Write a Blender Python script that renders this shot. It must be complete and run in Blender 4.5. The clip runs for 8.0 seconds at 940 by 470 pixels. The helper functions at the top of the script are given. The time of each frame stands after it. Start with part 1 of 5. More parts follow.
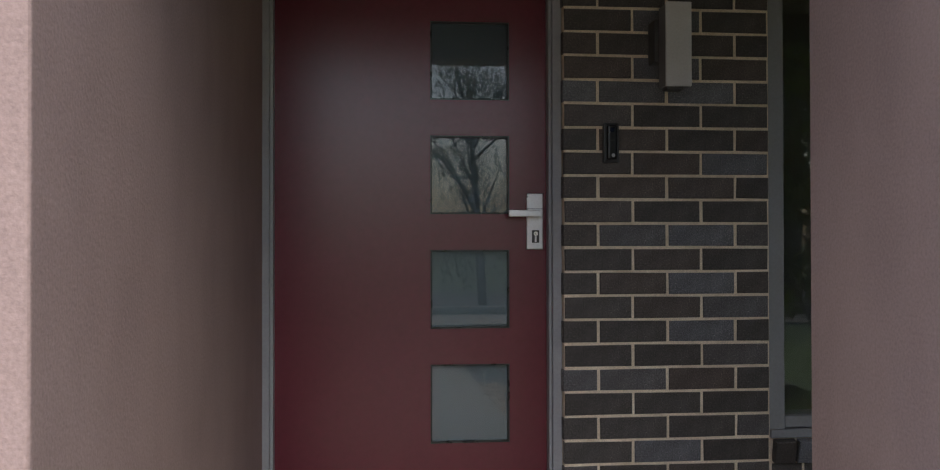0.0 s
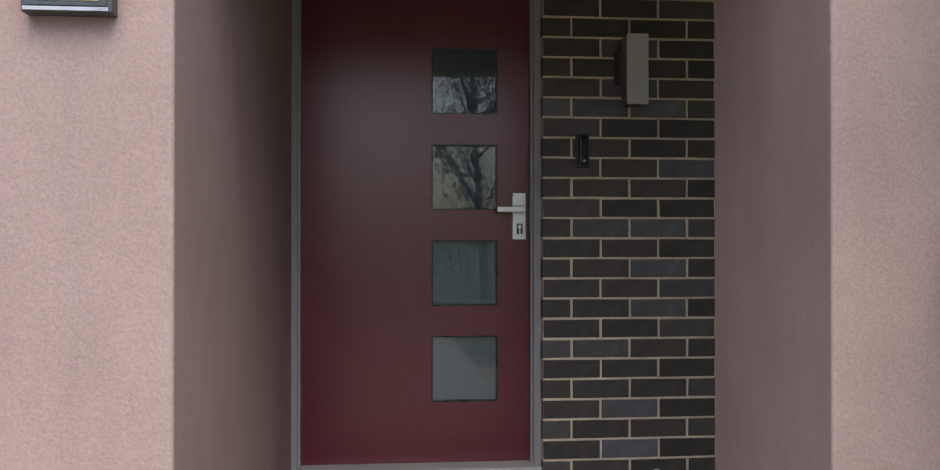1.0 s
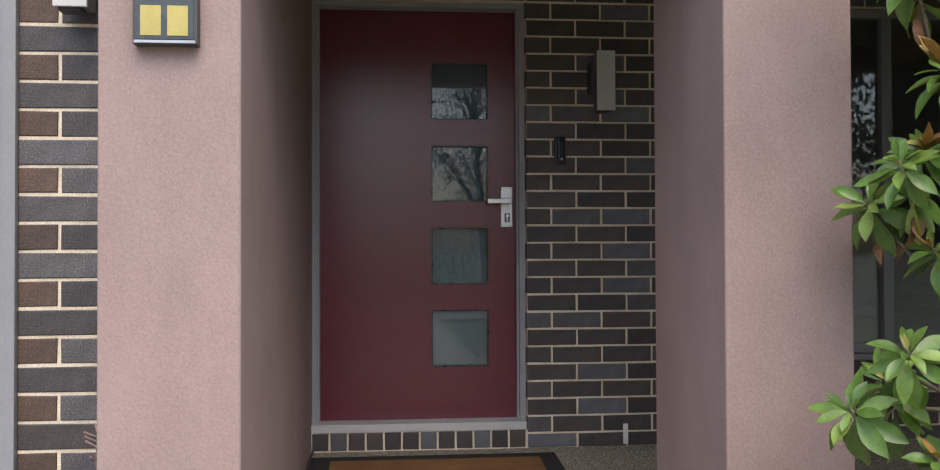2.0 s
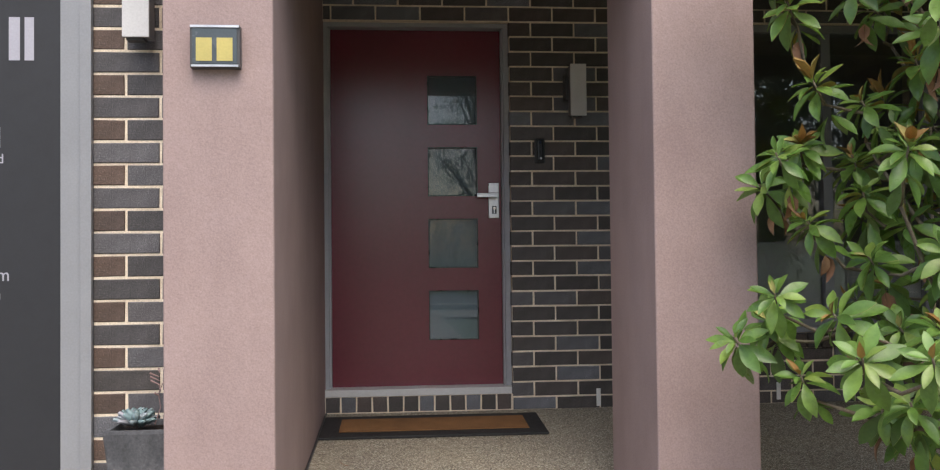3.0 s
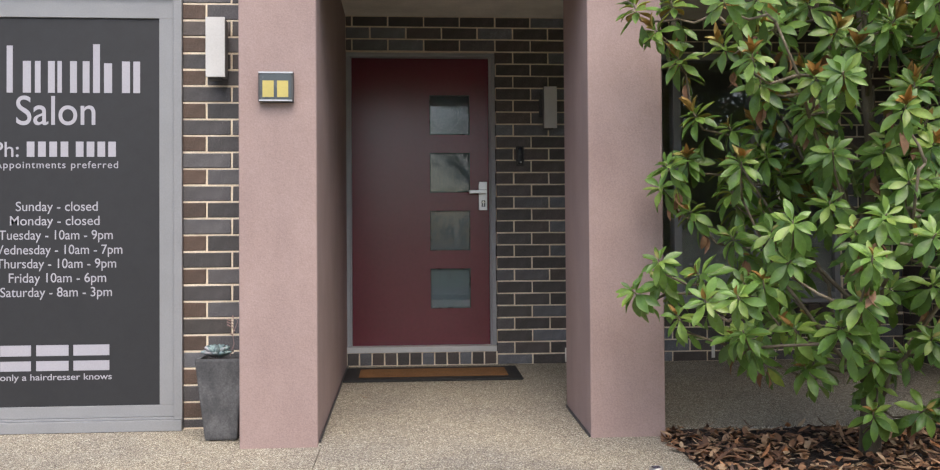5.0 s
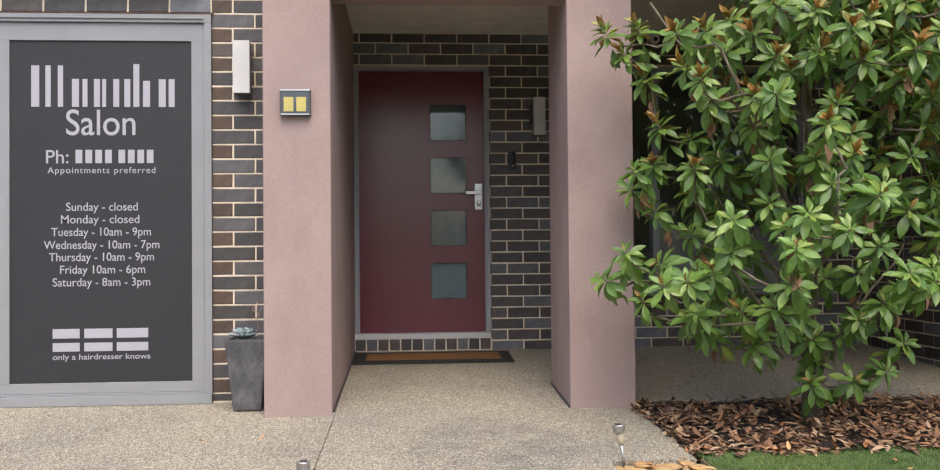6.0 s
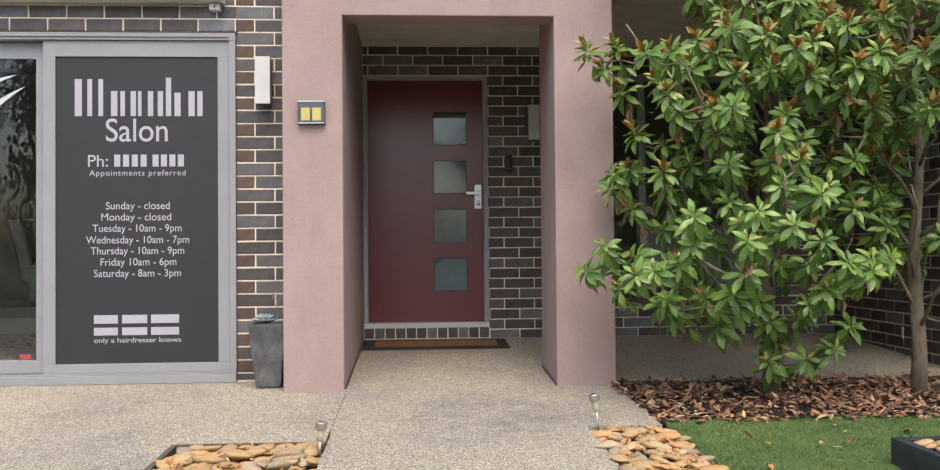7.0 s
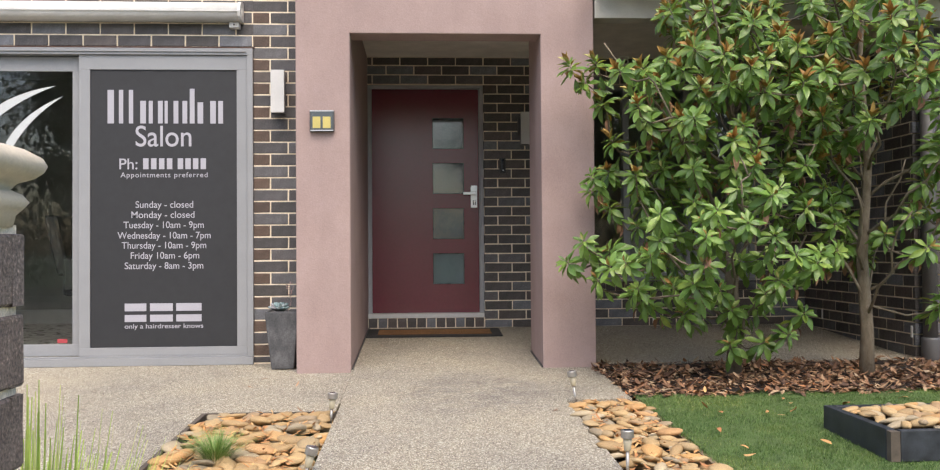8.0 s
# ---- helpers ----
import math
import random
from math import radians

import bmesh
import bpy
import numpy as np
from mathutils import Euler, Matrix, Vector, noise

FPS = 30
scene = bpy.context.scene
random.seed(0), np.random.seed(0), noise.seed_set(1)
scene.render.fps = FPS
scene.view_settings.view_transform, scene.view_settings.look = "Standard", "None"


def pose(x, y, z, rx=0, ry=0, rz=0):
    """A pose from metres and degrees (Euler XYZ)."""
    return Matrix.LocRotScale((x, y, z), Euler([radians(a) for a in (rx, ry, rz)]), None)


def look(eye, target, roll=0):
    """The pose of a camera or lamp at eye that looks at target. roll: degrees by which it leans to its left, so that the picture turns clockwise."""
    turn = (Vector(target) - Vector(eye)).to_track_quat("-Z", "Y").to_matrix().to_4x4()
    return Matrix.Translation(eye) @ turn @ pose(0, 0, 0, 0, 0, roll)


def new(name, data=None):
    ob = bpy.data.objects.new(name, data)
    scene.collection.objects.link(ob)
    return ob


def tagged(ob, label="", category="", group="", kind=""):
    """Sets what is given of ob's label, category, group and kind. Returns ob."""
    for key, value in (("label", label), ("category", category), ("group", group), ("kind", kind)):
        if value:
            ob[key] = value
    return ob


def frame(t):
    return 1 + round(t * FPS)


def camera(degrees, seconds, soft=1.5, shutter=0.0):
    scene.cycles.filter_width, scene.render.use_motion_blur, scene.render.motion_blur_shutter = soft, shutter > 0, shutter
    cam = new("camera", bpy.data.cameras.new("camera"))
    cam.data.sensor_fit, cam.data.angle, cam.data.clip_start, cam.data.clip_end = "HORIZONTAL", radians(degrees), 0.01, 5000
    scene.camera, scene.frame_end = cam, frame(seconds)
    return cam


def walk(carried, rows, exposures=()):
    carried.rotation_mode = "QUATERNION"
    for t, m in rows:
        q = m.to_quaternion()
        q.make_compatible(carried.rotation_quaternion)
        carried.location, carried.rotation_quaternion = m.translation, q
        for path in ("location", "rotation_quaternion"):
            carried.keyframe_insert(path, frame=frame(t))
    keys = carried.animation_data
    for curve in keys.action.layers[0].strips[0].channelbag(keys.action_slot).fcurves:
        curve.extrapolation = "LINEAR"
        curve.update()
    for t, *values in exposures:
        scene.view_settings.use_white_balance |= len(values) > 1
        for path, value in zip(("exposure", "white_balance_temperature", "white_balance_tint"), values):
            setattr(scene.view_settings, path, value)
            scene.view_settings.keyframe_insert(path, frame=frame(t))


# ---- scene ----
cam = camera(56.0, 8.0, soft=1.15)
PATH = [
    (0, (-0.083, -3.125, 1.114), (0.106, -1.134, 1.133), -0.1),
    (0.5, (-0.092, -3.397, 1.106), (0.092, -1.405, 1.122), -0.05),
    (1, (-0.099, -3.745, 1.089), (0.08, -1.753, 1.101), 0.0),
    (1.5, (-0.112, -4.052, 1.045), (0.064, -2.06, 1.066), 0.0),
    (3, (-0.09, -5.039, 0.879), (0.069, -3.046, 0.924), -0.6),
    (3.5, (-0.083, -5.32, 0.875), (0.07, -3.326, 0.913), -0.4),
    (4, (-0.096, -5.645, 0.869), (0.059, -3.651, 0.897), -0.3),
    (4.5, (-0.074, -5.949, 0.831), (0.07, -3.954, 0.867), -0.3),
    (6, (-0.076, -6.887, 0.773), (0.057, -4.892, 0.807), -0.5),
    (6.5, (-0.073, -7.163, 0.751), (0.055, -5.168, 0.787), -0.4),
    (7, (-0.051, -7.465, 0.731), (0.065, -5.468, 0.767), -0.5),
    (7.5, (-0.048, -7.753, 0.717), (0.065, -5.757, 0.752), -0.4),
    (8, (-0.034, -8.064, 0.702), (0.077, -6.068, 0.736), -0.4),
]
walk(cam, [(t, look(eye, target, roll)) for t, eye, target, roll in PATH],
     exposures=[(0, 0.88, 6200, 10), (1.5, 0.90, 6200, 10), (3, 0.95, 6250, 10), (6, 1.0, 6400, 10), (8, 1.07, 6500, 10)])

# ---------------------------------------------------------------- light
world = bpy.data.worlds.new("overcast_sky")
scene.world = world
world.use_nodes = True
wn, wl = world.node_tree.nodes, world.node_tree.links
sky = wn.new("ShaderNodeTexSky")
sky.sky_type, sky.sun_disc = "NISHITA", False
sky.sun_elevation, sky.sun_rotation = radians(58), radians(172)
sky.air_density, sky.dust_density, sky.ozone_density = 1.0, 4.0, 1.0
grey = wn.new("ShaderNodeHueSaturation")
grey.inputs["Saturation"].default_value = 1.15
wl.new(sky.outputs["Color"], grey.inputs["Color"])
wl.new(grey.outputs["Color"], wn["Background"].inputs["Color"])
wn["Background"].inputs["Strength"].default_value = 0.15

sun = new("sun", bpy.data.lights.new("sun", "SUN"))
sun.data.energy, sun.data.angle, sun.data.color = 1.14, radians(70), (1.0, 0.92, 0.80)
sun.matrix_world = look((1.0, -7.2, 11.5), (0, 0, 0))

rnd = random.Random(7)


# ---------------------------------------------------------------- materials
class Nodes:
    """A small builder for a Principled material."""

    def __init__(self, name, rough=0.6, metal=0.0):
        self.mat = bpy.data.materials.new(name)
        self.mat.use_nodes = True
        self.tree = self.mat.node_tree
        self.bsdf = self.tree.nodes["Principled BSDF"]
        self.bsdf.inputs["Roughness"].default_value = rough
        self.bsdf.inputs["Metallic"].default_value = metal
        self.where = self.add("ShaderNodeTexCoord").outputs["Object"]

    def add(self, kind):
        return self.tree.nodes.new(kind)

    def link(self, a, b):
        self.tree.links.new(a, b)

    def noise(self, scale, detail=4.0, rough=0.6, stretch=None):
        n = self.add("ShaderNodeTexNoise")
        n.inputs["Scale"].default_value, n.inputs["Detail"].default_value = scale, detail
        n.inputs["Roughness"].default_value = rough
        if stretch:
            m = self.add("ShaderNodeMapping")
            m.inputs["Scale"].default_value = stretch
            self.link(self.where, m.inputs["Vector"])
            self.link(m.outputs["Vector"], n.inputs["Vector"])
        else:
            self.link(self.where, n.inputs["Vector"])
        return n.outputs["Fac"]

    def voronoi(self, scale, feature="F1", out="Distance"):
        n = self.add("ShaderNodeTexVoronoi")
        n.feature = feature
        n.inputs["Scale"].default_value = scale
        self.link(self.where, n.inputs["Vector"])
        return n.outputs[out]

    def ramp(self, fac, stops):
        n = self.add("ShaderNodeValToRGB")
        e = n.color_ramp.elements
        while len(e) < len(stops):
            e.new(0.5)
        for k, (pos, col) in enumerate(stops):
            e[k].position, e[k].color = pos, (*col, 1)
        self.link(fac, n.inputs["Fac"])
        return n.outputs["Color"]

    def value(self, fac, lo, hi, a=0.0, b=1.0):
        n = self.add("ShaderNodeMapRange")
        for key, v in (("From Min", a), ("From Max", b), ("To Min", lo), ("To Max", hi)):
            n.inputs[key].default_value = v
        self.link(fac, n.inputs["Value"])
        return n.outputs["Result"]

    def mixed(self, fac, a, b, blend="MIX"):
        n = self.add("ShaderNodeMix")
        n.data_type, n.blend_type = "RGBA", blend
        s = n.inputs
        pairs = ((s[0], fac), (s[6], a), (s[7], b))
        for sock, v in pairs:
            if isinstance(v, (int, float)):
                sock.default_value = v
            elif isinstance(v, tuple):
                sock.default_value = (*v, 1)
            else:
                self.link(v, sock)
        return n.outputs[2]

    def random(self):
        return self.add("ShaderNodeObjectInfo").outputs["Random"]

    def island(self):
        return self.add("ShaderNodeNewGeometry").outputs["Random Per Island"]

    def colour(self, c):
        if isinstance(c, tuple):
            self.bsdf.inputs["Base Color"].default_value = (*c, 1)
        else:
            self.link(c, self.bsdf.inputs["Base Color"])
        return self

    def rough(self, r):
        self.link(r, self.bsdf.inputs["Roughness"])
        return self

    def bump(self, height, strength=0.4, distance=0.002):
        n = self.add("ShaderNodeBump")
        n.inputs["Strength"].default_value, n.inputs["Distance"].default_value = strength, distance
        self.link(height, n.inputs["Height"])
        self.link(n.outputs["Normal"], self.bsdf.inputs["Normal"])
        return self


def brick_mat(name, stops, gloss):
    m = Nodes(name)
    col = m.ramp(m.random(), stops)
    speck = m.ramp(m.noise(230, 2), [(0.35, (0.55, 0.55, 0.55)), (0.62, (1.25, 1.22, 1.2)), (0.74, (2.6, 2.5, 2.4))])
    blot = m.ramp(m.noise(9, 3), [(0.3, (0.72, 0.72, 0.72)), (0.7, (1.25, 1.25, 1.25))])
    m.colour(m.mixed(1.0, m.mixed(1.0, col, speck, "MULTIPLY"), blot, "MULTIPLY"))
    m.rough(m.value(m.noise(60, 3), gloss, gloss + 0.35, 0.3, 0.7))
    m.bump(m.noise(120, 4, 0.75), 0.6, 0.003)
    return m.mat


brick_dark = brick_mat("brick_charcoal", [(0.0, (0.059, 0.053, 0.050)), (0.35, (0.075, 0.069, 0.066)), (0.60, (0.094, 0.075, 0.066)),
                                          (0.80, (0.111, 0.111, 0.119)), (1.0, (0.159, 0.168, 0.189))], 0.32)
brick_grey = brick_mat("brick_grey", [(0.0, (0.056, 0.053, 0.053)), (0.5, (0.078, 0.074, 0.078)), (1.0, (0.112, 0.110, 0.116))], 0.4)
brick_pier = brick_mat("brick_weathered", [(0.0, (0.135, 0.106, 0.091)), (0.5, (0.183, 0.150, 0.132)), (1.0, (0.234, 0.197, 0.176))], 0.6)
brick_brown = brick_mat("brick_brown", [(0.0, (0.070, 0.051, 0.042)), (0.5, (0.093, 0.062, 0.046)), (1.0, (0.116, 0.078, 0.059))], 0.5)


def mortar_mat(name, lo, hi):
    m = Nodes(name, 0.95)
    c = m.ramp(m.noise(14, 5), [(0.3, lo), (0.7, hi)])
    m.colour(m.mixed(1.0, c, m.ramp(m.noise(260, 2), [(0.3, (0.75, 0.75, 0.75)), (0.7, (1.12, 1.12, 1.12))]), "MULTIPLY"))
    m.bump(m.noise(300, 3), 0.6, 0.003)
    return m.mat


mortar = mortar_mat("cream_mortar", (0.689, 0.582, 0.440), (0.903, 0.796, 0.630))


def render_paint():
    m = Nodes("pink_render", 0.85)
    c = m.ramp(m.noise(2.2, 5), [(0.3, (0.309, 0.225, 0.208)), (0.55, (0.341, 0.253, 0.234)), (0.75, (0.364, 0.273, 0.257))])
    streak = m.ramp(m.noise(3.2, 5, 0.65, (1.6, 1.6, 0.6)), [(0.35, (0.94, 0.94, 0.95)), (0.6, (1.03, 1.03, 1.03))])
    c = m.mixed(1.0, c, streak, "MULTIPLY")
    c = m.mixed(1.0, c, m.ramp(m.noise(170, 3), [(0.3, (0.86, 0.86, 0.86)), (0.7, (1.1, 1.1, 1.1))]), "MULTIPLY")
    m.colour(c)
    grain = m.mixed(0.30, m.noise(105, 3, 0.55, (0.95, 0.95, 1.05)), m.noise(34, 4, 0.7))
    m.bump(grain, 0.36, 0.006)
    return m.mat


pink = render_paint()


def plain(name, col, rough=0.5, metal=0.0, var=0.12, scale=6.0, fine=140.0, bump=0.12):
    m = Nodes(name, rough, metal)
    lo, hi = tuple(c * (1 - var) for c in col), tuple(min(1, c * (1 + var)) for c in col)
    c = m.ramp(m.noise(scale, 4), [(0.3, lo), (0.7, hi)])
    c = m.mixed(1.0, c, m.ramp(m.noise(fine, 2), [(0.3, (0.94, 0.94, 0.94)), (0.7, (1.05, 1.05, 1.05))]), "MULTIPLY")
    m.colour(c)
    m.rough(m.value(m.noise(scale * 2, 3), max(0.02, rough - 0.07), min(1, rough + 0.08), 0.3, 0.7))
    m.bump(m.noise(fine, 3), bump, 0.001)
    return m.mat


def door_paint():
    m = Nodes("oxblood_door_paint", 0.33)
    c = m.ramp(m.noise(1.6, 4), [(0.3, (0.124, 0.014, 0.029)), (0.7, (0.142, 0.016, 0.033))])
    m.colour(m.mixed(1.0, c, m.ramp(m.noise(40, 3), [(0.3, (0.95, 0.95, 0.95)), (0.7, (1.05, 1.05, 1.05))]), "MULTIPLY"))
    m.bsdf.inputs["Roughness"].default_value = 0.25
    m.bsdf.inputs["Specular IOR Level"].default_value = 0.72
    m.bump(m.noise(260, 2), 0.05, 0.0005)
    return m.mat


door_red = door_paint()
alu = plain("grey_powdercoat", (0.262, 0.270, 0.282), 0.4, 0.0, 0.04)
alu_dull = plain("dull_grey_door_trim", (0.33, 0.342, 0.36), 0.45, 0.0, 0.1)
satin = plain("satin_chrome", (0.62, 0.62, 0.63), 0.32, 1.0, 0.05)
steel = plain("stainless", (0.66, 0.64, 0.60), 0.25, 1.0, 0.06)
lamp_silver = plain("silver_lamp_paint", (0.56, 0.56, 0.55), 0.45, 0.0, 0.06)
lamp_body = plain("grey_lamp_housing", (0.15, 0.15, 0.155), 0.45)
lamp_dark = plain("dark_grey_metal", (0.06, 0.06, 0.062), 0.5)
black_plastic = plain("black_plastic", (0.012, 0.012, 0.013), 0.3)
grey_plastic = plain("charcoal_plastic", (0.045, 0.045, 0.047), 0.45)
rubber = plain("black_rubber", (0.018, 0.018, 0.018), 0.75, 0.0, 0.25, 30, 260, 0.5)
white_plastic = plain("white_plastic", (0.78, 0.77, 0.74), 0.5)
white_paint = plain("white_paint", (0.56, 0.56, 0.545), 0.55)
cream_paint = plain("cream_paint", (0.52, 0.49, 0.43), 0.6)
ceiling_paint = plain("porch_ceiling_paint", (0.74, 0.71, 0.64), 0.8)
poster_vinyl = plain("charcoal_vinyl", (0.0195, 0.0205, 0.0235), 0.6, 0.0, 0.05)
letter_vinyl = plain("pale_lilac_vinyl", (0.38, 0.375, 0.42), 0.5, 0.0, 0.03)
letter_white = plain("white_vinyl", (0.50, 0.53, 0.54), 0.4, 0.0, 0.03)
sign_face = plain("slate_sign_face", (0.07, 0.085, 0.095), 0.22)
sign_yellow = plain("yellow_film", (0.46, 0.39, 0.12), 0.5)
red_sticker = plain("red_sticker", (0.38, 0.06, 0.07), 0.4)
rust_steel = plain("rusty_lintel", (0.085, 0.05, 0.04), 0.8, 0.0, 0.35, 20)
planter_black = plain("black_timber_stain", (0.026, 0.030, 0.037), 0.5, 0.0, 0.5, 14, 90, 0.5)
bare_wood = plain("weathered_timber", (0.20, 0.15, 0.09), 0.8, 0.0, 0.3, 20)
bare_wood_dark = plain("grey_brown_timber", (0.085, 0.068, 0.052), 0.8, 0.0, 0.35, 20)
room_wall = plain("salon_wall_paint", (0.36, 0.35, 0.32), 0.8)
room_floor = plain("salon_floor", (0.30, 0.29, 0.27), 0.3)
black_leather = plain("black_leather", (0.02, 0.02, 0.02), 0.35, 0.0, 0.2, 20)
roof_dark = plain("dark_roofing", (0.05, 0.05, 0.055), 0.7)
pipe_paint = plain("grey_pipe_paint", (0.095, 0.092, 0.092), 0.5)
lens_plastic = plain("clouded_lens", (0.42, 0.38, 0.27), 0.5)
dull_steel = plain("dull_stainless", (0.40, 0.385, 0.36), 0.42, 0.85, 0.12)
solar_cell = plain("solar_cell", (0.02, 0.025, 0.05), 0.15)


def glass_mat(name, tint, rough, spec=0.5):
    m = Nodes(name, rough)
    m.colour(tint)
    m.bsdf.inputs["Transmission Weight"].default_value = 1.0
    m.bsdf.inputs["IOR"].default_value = 1.5
    m.bsdf.inputs["Specular IOR Level"].default_value = spec
    return m.mat


glass = glass_mat("window_glass", (0.86, 0.90, 0.88), 0.0)
door_glass = glass_mat("door_pane_glass", (0.9, 0.95, 0.94), 0.0)
pale_film = plain("pale_privacy_film", (0.30, 0.30, 0.30), 0.6, 0.0, 0.06)
film = plain("frosted_film", (0.115, 0.148, 0.178), 0.5, 0.0, 0.05)


def aggregate():
    m = Nodes("exposed_aggregate", 0.8)
    cell = m.voronoi(205, "F1", "Color")
    sep = m.add("ShaderNodeSeparateColor")
    m.link(cell, sep.inputs["Color"])
    c = m.ramp(sep.outputs["Red"], [(0.0, (0.086, 0.071, 0.054)), (0.22, (0.204, 0.174, 0.132)), (0.5, (0.328, 0.290, 0.220)),
                                    (0.75, (0.460, 0.421, 0.329)), (1.0, (0.750, 0.729, 0.610))])
    edge = m.voronoi(205, "DISTANCE_TO_EDGE")
    c = m.mixed(m.value(edge, 0.9, 0.0, 0.0, 0.10), c, (0.22, 0.19, 0.155))
    dirt = m.ramp(m.noise(1.1, 6, 0.65), [(0.30, (0.74, 0.75, 0.79)), (0.48, (0.98, 0.98, 0.98)), (0.72, (1.12, 1.10, 1.04))])
    c = m.mixed(1.0, c, dirt, "MULTIPLY")
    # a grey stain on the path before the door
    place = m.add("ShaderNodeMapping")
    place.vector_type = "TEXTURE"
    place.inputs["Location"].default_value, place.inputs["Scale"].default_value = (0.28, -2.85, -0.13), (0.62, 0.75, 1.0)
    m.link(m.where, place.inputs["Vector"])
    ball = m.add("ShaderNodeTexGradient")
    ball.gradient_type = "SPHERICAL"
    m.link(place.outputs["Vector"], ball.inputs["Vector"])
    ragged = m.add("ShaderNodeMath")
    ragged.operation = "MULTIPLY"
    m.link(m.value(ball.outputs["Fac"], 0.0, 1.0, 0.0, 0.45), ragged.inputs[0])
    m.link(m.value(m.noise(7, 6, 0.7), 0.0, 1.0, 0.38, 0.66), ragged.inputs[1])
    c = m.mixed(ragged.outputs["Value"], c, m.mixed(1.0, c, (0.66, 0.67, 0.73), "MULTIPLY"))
    m.colour(c)
    m.bump(m.voronoi(205), 0.8, -0.006)
    return m.mat


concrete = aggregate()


def stone_mat():
    m = Nodes("river_stone", 0.7)
    c = m.ramp(m.random(), [(0.0, (0.301, 0.205, 0.100)), (0.2, (0.414, 0.282, 0.135)), (0.4, (0.471, 0.330, 0.163)), (0.55, (0.349, 0.262, 0.147)),
                            (0.68, (0.499, 0.290, 0.109)), (0.80, (0.423, 0.249, 0.113)), (0.90, (0.254, 0.213, 0.147)), (1.0, (0.452, 0.367, 0.238))])
    v = m.ramp(m.noise(18, 6, 0.7), [(0.3, (0.62, 0.60, 0.58)), (0.52, (1.0, 1.0, 0.98)), (0.72, (1.20, 1.18, 1.14))])
    m.colour(m.mixed(1.0, c, v, "MULTIPLY"))
    m.bump(m.noise(90, 4), 0.3, 0.003)
    return m.mat


river = stone_mat()


def soil_mat():
    m = Nodes("dark_mulch_soil", 0.95)
    c = m.ramp(m.noise(45, 5, 0.7), [(0.3, (0.012, 0.009, 0.008)), (0.5, (0.035, 0.024, 0.018)), (0.7, (0.085, 0.055, 0.038))])
    m.colour(m.mixed(1.0, c, m.ramp(m.noise(4, 3), [(0.3, (0.7, 0.7, 0.7)), (0.7, (1.2, 1.2, 1.2))]), "MULTIPLY"))
    m.bump(m.noise(70, 5, 0.7), 1.0, 0.02)
    return m.mat


soil = soil_mat()


def island_mat(name, stops, rough, vein=0.0, thin=0.0, worn=False):
    m = Nodes(name, rough)
    c = m.ramp(m.island(), stops)
    c = m.mixed(1.0, c, m.ramp(m.noise(38, 3), [(0.3, (0.78, 0.78, 0.78)), (0.7, (1.18, 1.18, 1.18))]), "MULTIPLY")
    if worn:
        c = m.mixed(1.0, c, m.ramp(m.noise(2.6, 5, 0.65), [(0.32, (0.78, 0.86, 0.80)), (0.5, (1.0, 1.0, 1.0)), (0.64, (1.55, 1.28, 1.25))]), "MULTIPLY")
    m.colour(c)
    m.rough(m.value(m.noise(30, 2), rough - 0.08, rough + 0.12, 0.3, 0.7))
    if vein:
        m.bump(m.noise(150, 3), vein, 0.002)
        m.bsdf.inputs["Specular IOR Level"].default_value = 0.65
    if thin:
        glow, both = m.add("ShaderNodeBsdfTranslucent"), m.add("ShaderNodeMixShader")
        m.link(m.mixed(1.0, c, (1.25, 1.15, 0.6), "MULTIPLY"), glow.inputs["Color"])
        both.inputs["Fac"].default_value = thin
        m.link(m.bsdf.outputs["BSDF"], both.inputs[1])
        m.link(glow.outputs["BSDF"], both.inputs[2])
        m.link(both.outputs["Shader"], m.tree.nodes["Material Output"].inputs["Surface"])
    return m.mat


leaf_top = island_mat("magnolia_leaf", [(0.0, (0.088, 0.168, 0.042)), (0.3, (0.138, 0.259, 0.054)), (0.6, (0.178, 0.317, 0.063)),
                                        (0.85, (0.219, 0.354, 0.073)), (0.95, (0.304, 0.428, 0.088)), (0.985, (0.402, 0.476, 0.096)), (1.0, (0.633, 0.511, 0.067))], 0.33, 0.25, 0.40)
leaf_new = island_mat("young_magnolia_leaf", [(0.0, (0.146, 0.276, 0.051)), (0.5, (0.209, 0.357, 0.069)), (1.0, (0.263, 0.347, 0.073))], 0.38, 0.2, 0.28)
leaf_under = island_mat("magnolia_leaf_underside", [(0.0, (0.276, 0.421, 0.160)), (0.6, (0.362, 0.493, 0.195)), (0.88, (0.478, 0.434, 0.174)), (1.0, (0.609, 0.377, 0.138))], 0.7, 0.0, 0.40)
leaf_brown = island_mat("rusty_leaf_underside", [(0.0, (0.392, 0.311, 0.123)), (0.5, (0.506, 0.327, 0.123)), (1.0, (0.580, 0.464, 0.189))], 0.75, 0.0, 0.35)
leaf_rust = island_mat("rusty_bud", [(0.0, (0.261, 0.147, 0.037)), (0.5, (0.368, 0.201, 0.048)), (1.0, (0.317, 0.319, 0.098))], 0.6)
leaf_dead = island_mat("dead_leaf", [(0.0, (0.071, 0.039, 0.025)), (0.25, (0.151, 0.076, 0.041)), (0.5, (0.248, 0.125, 0.061)), (0.72, (0.333, 0.206, 0.114)),
                                     (0.88, (0.433, 0.326, 0.206)), (1.0, (0.423, 0.173, 0.060))], 0.7, 0.3)
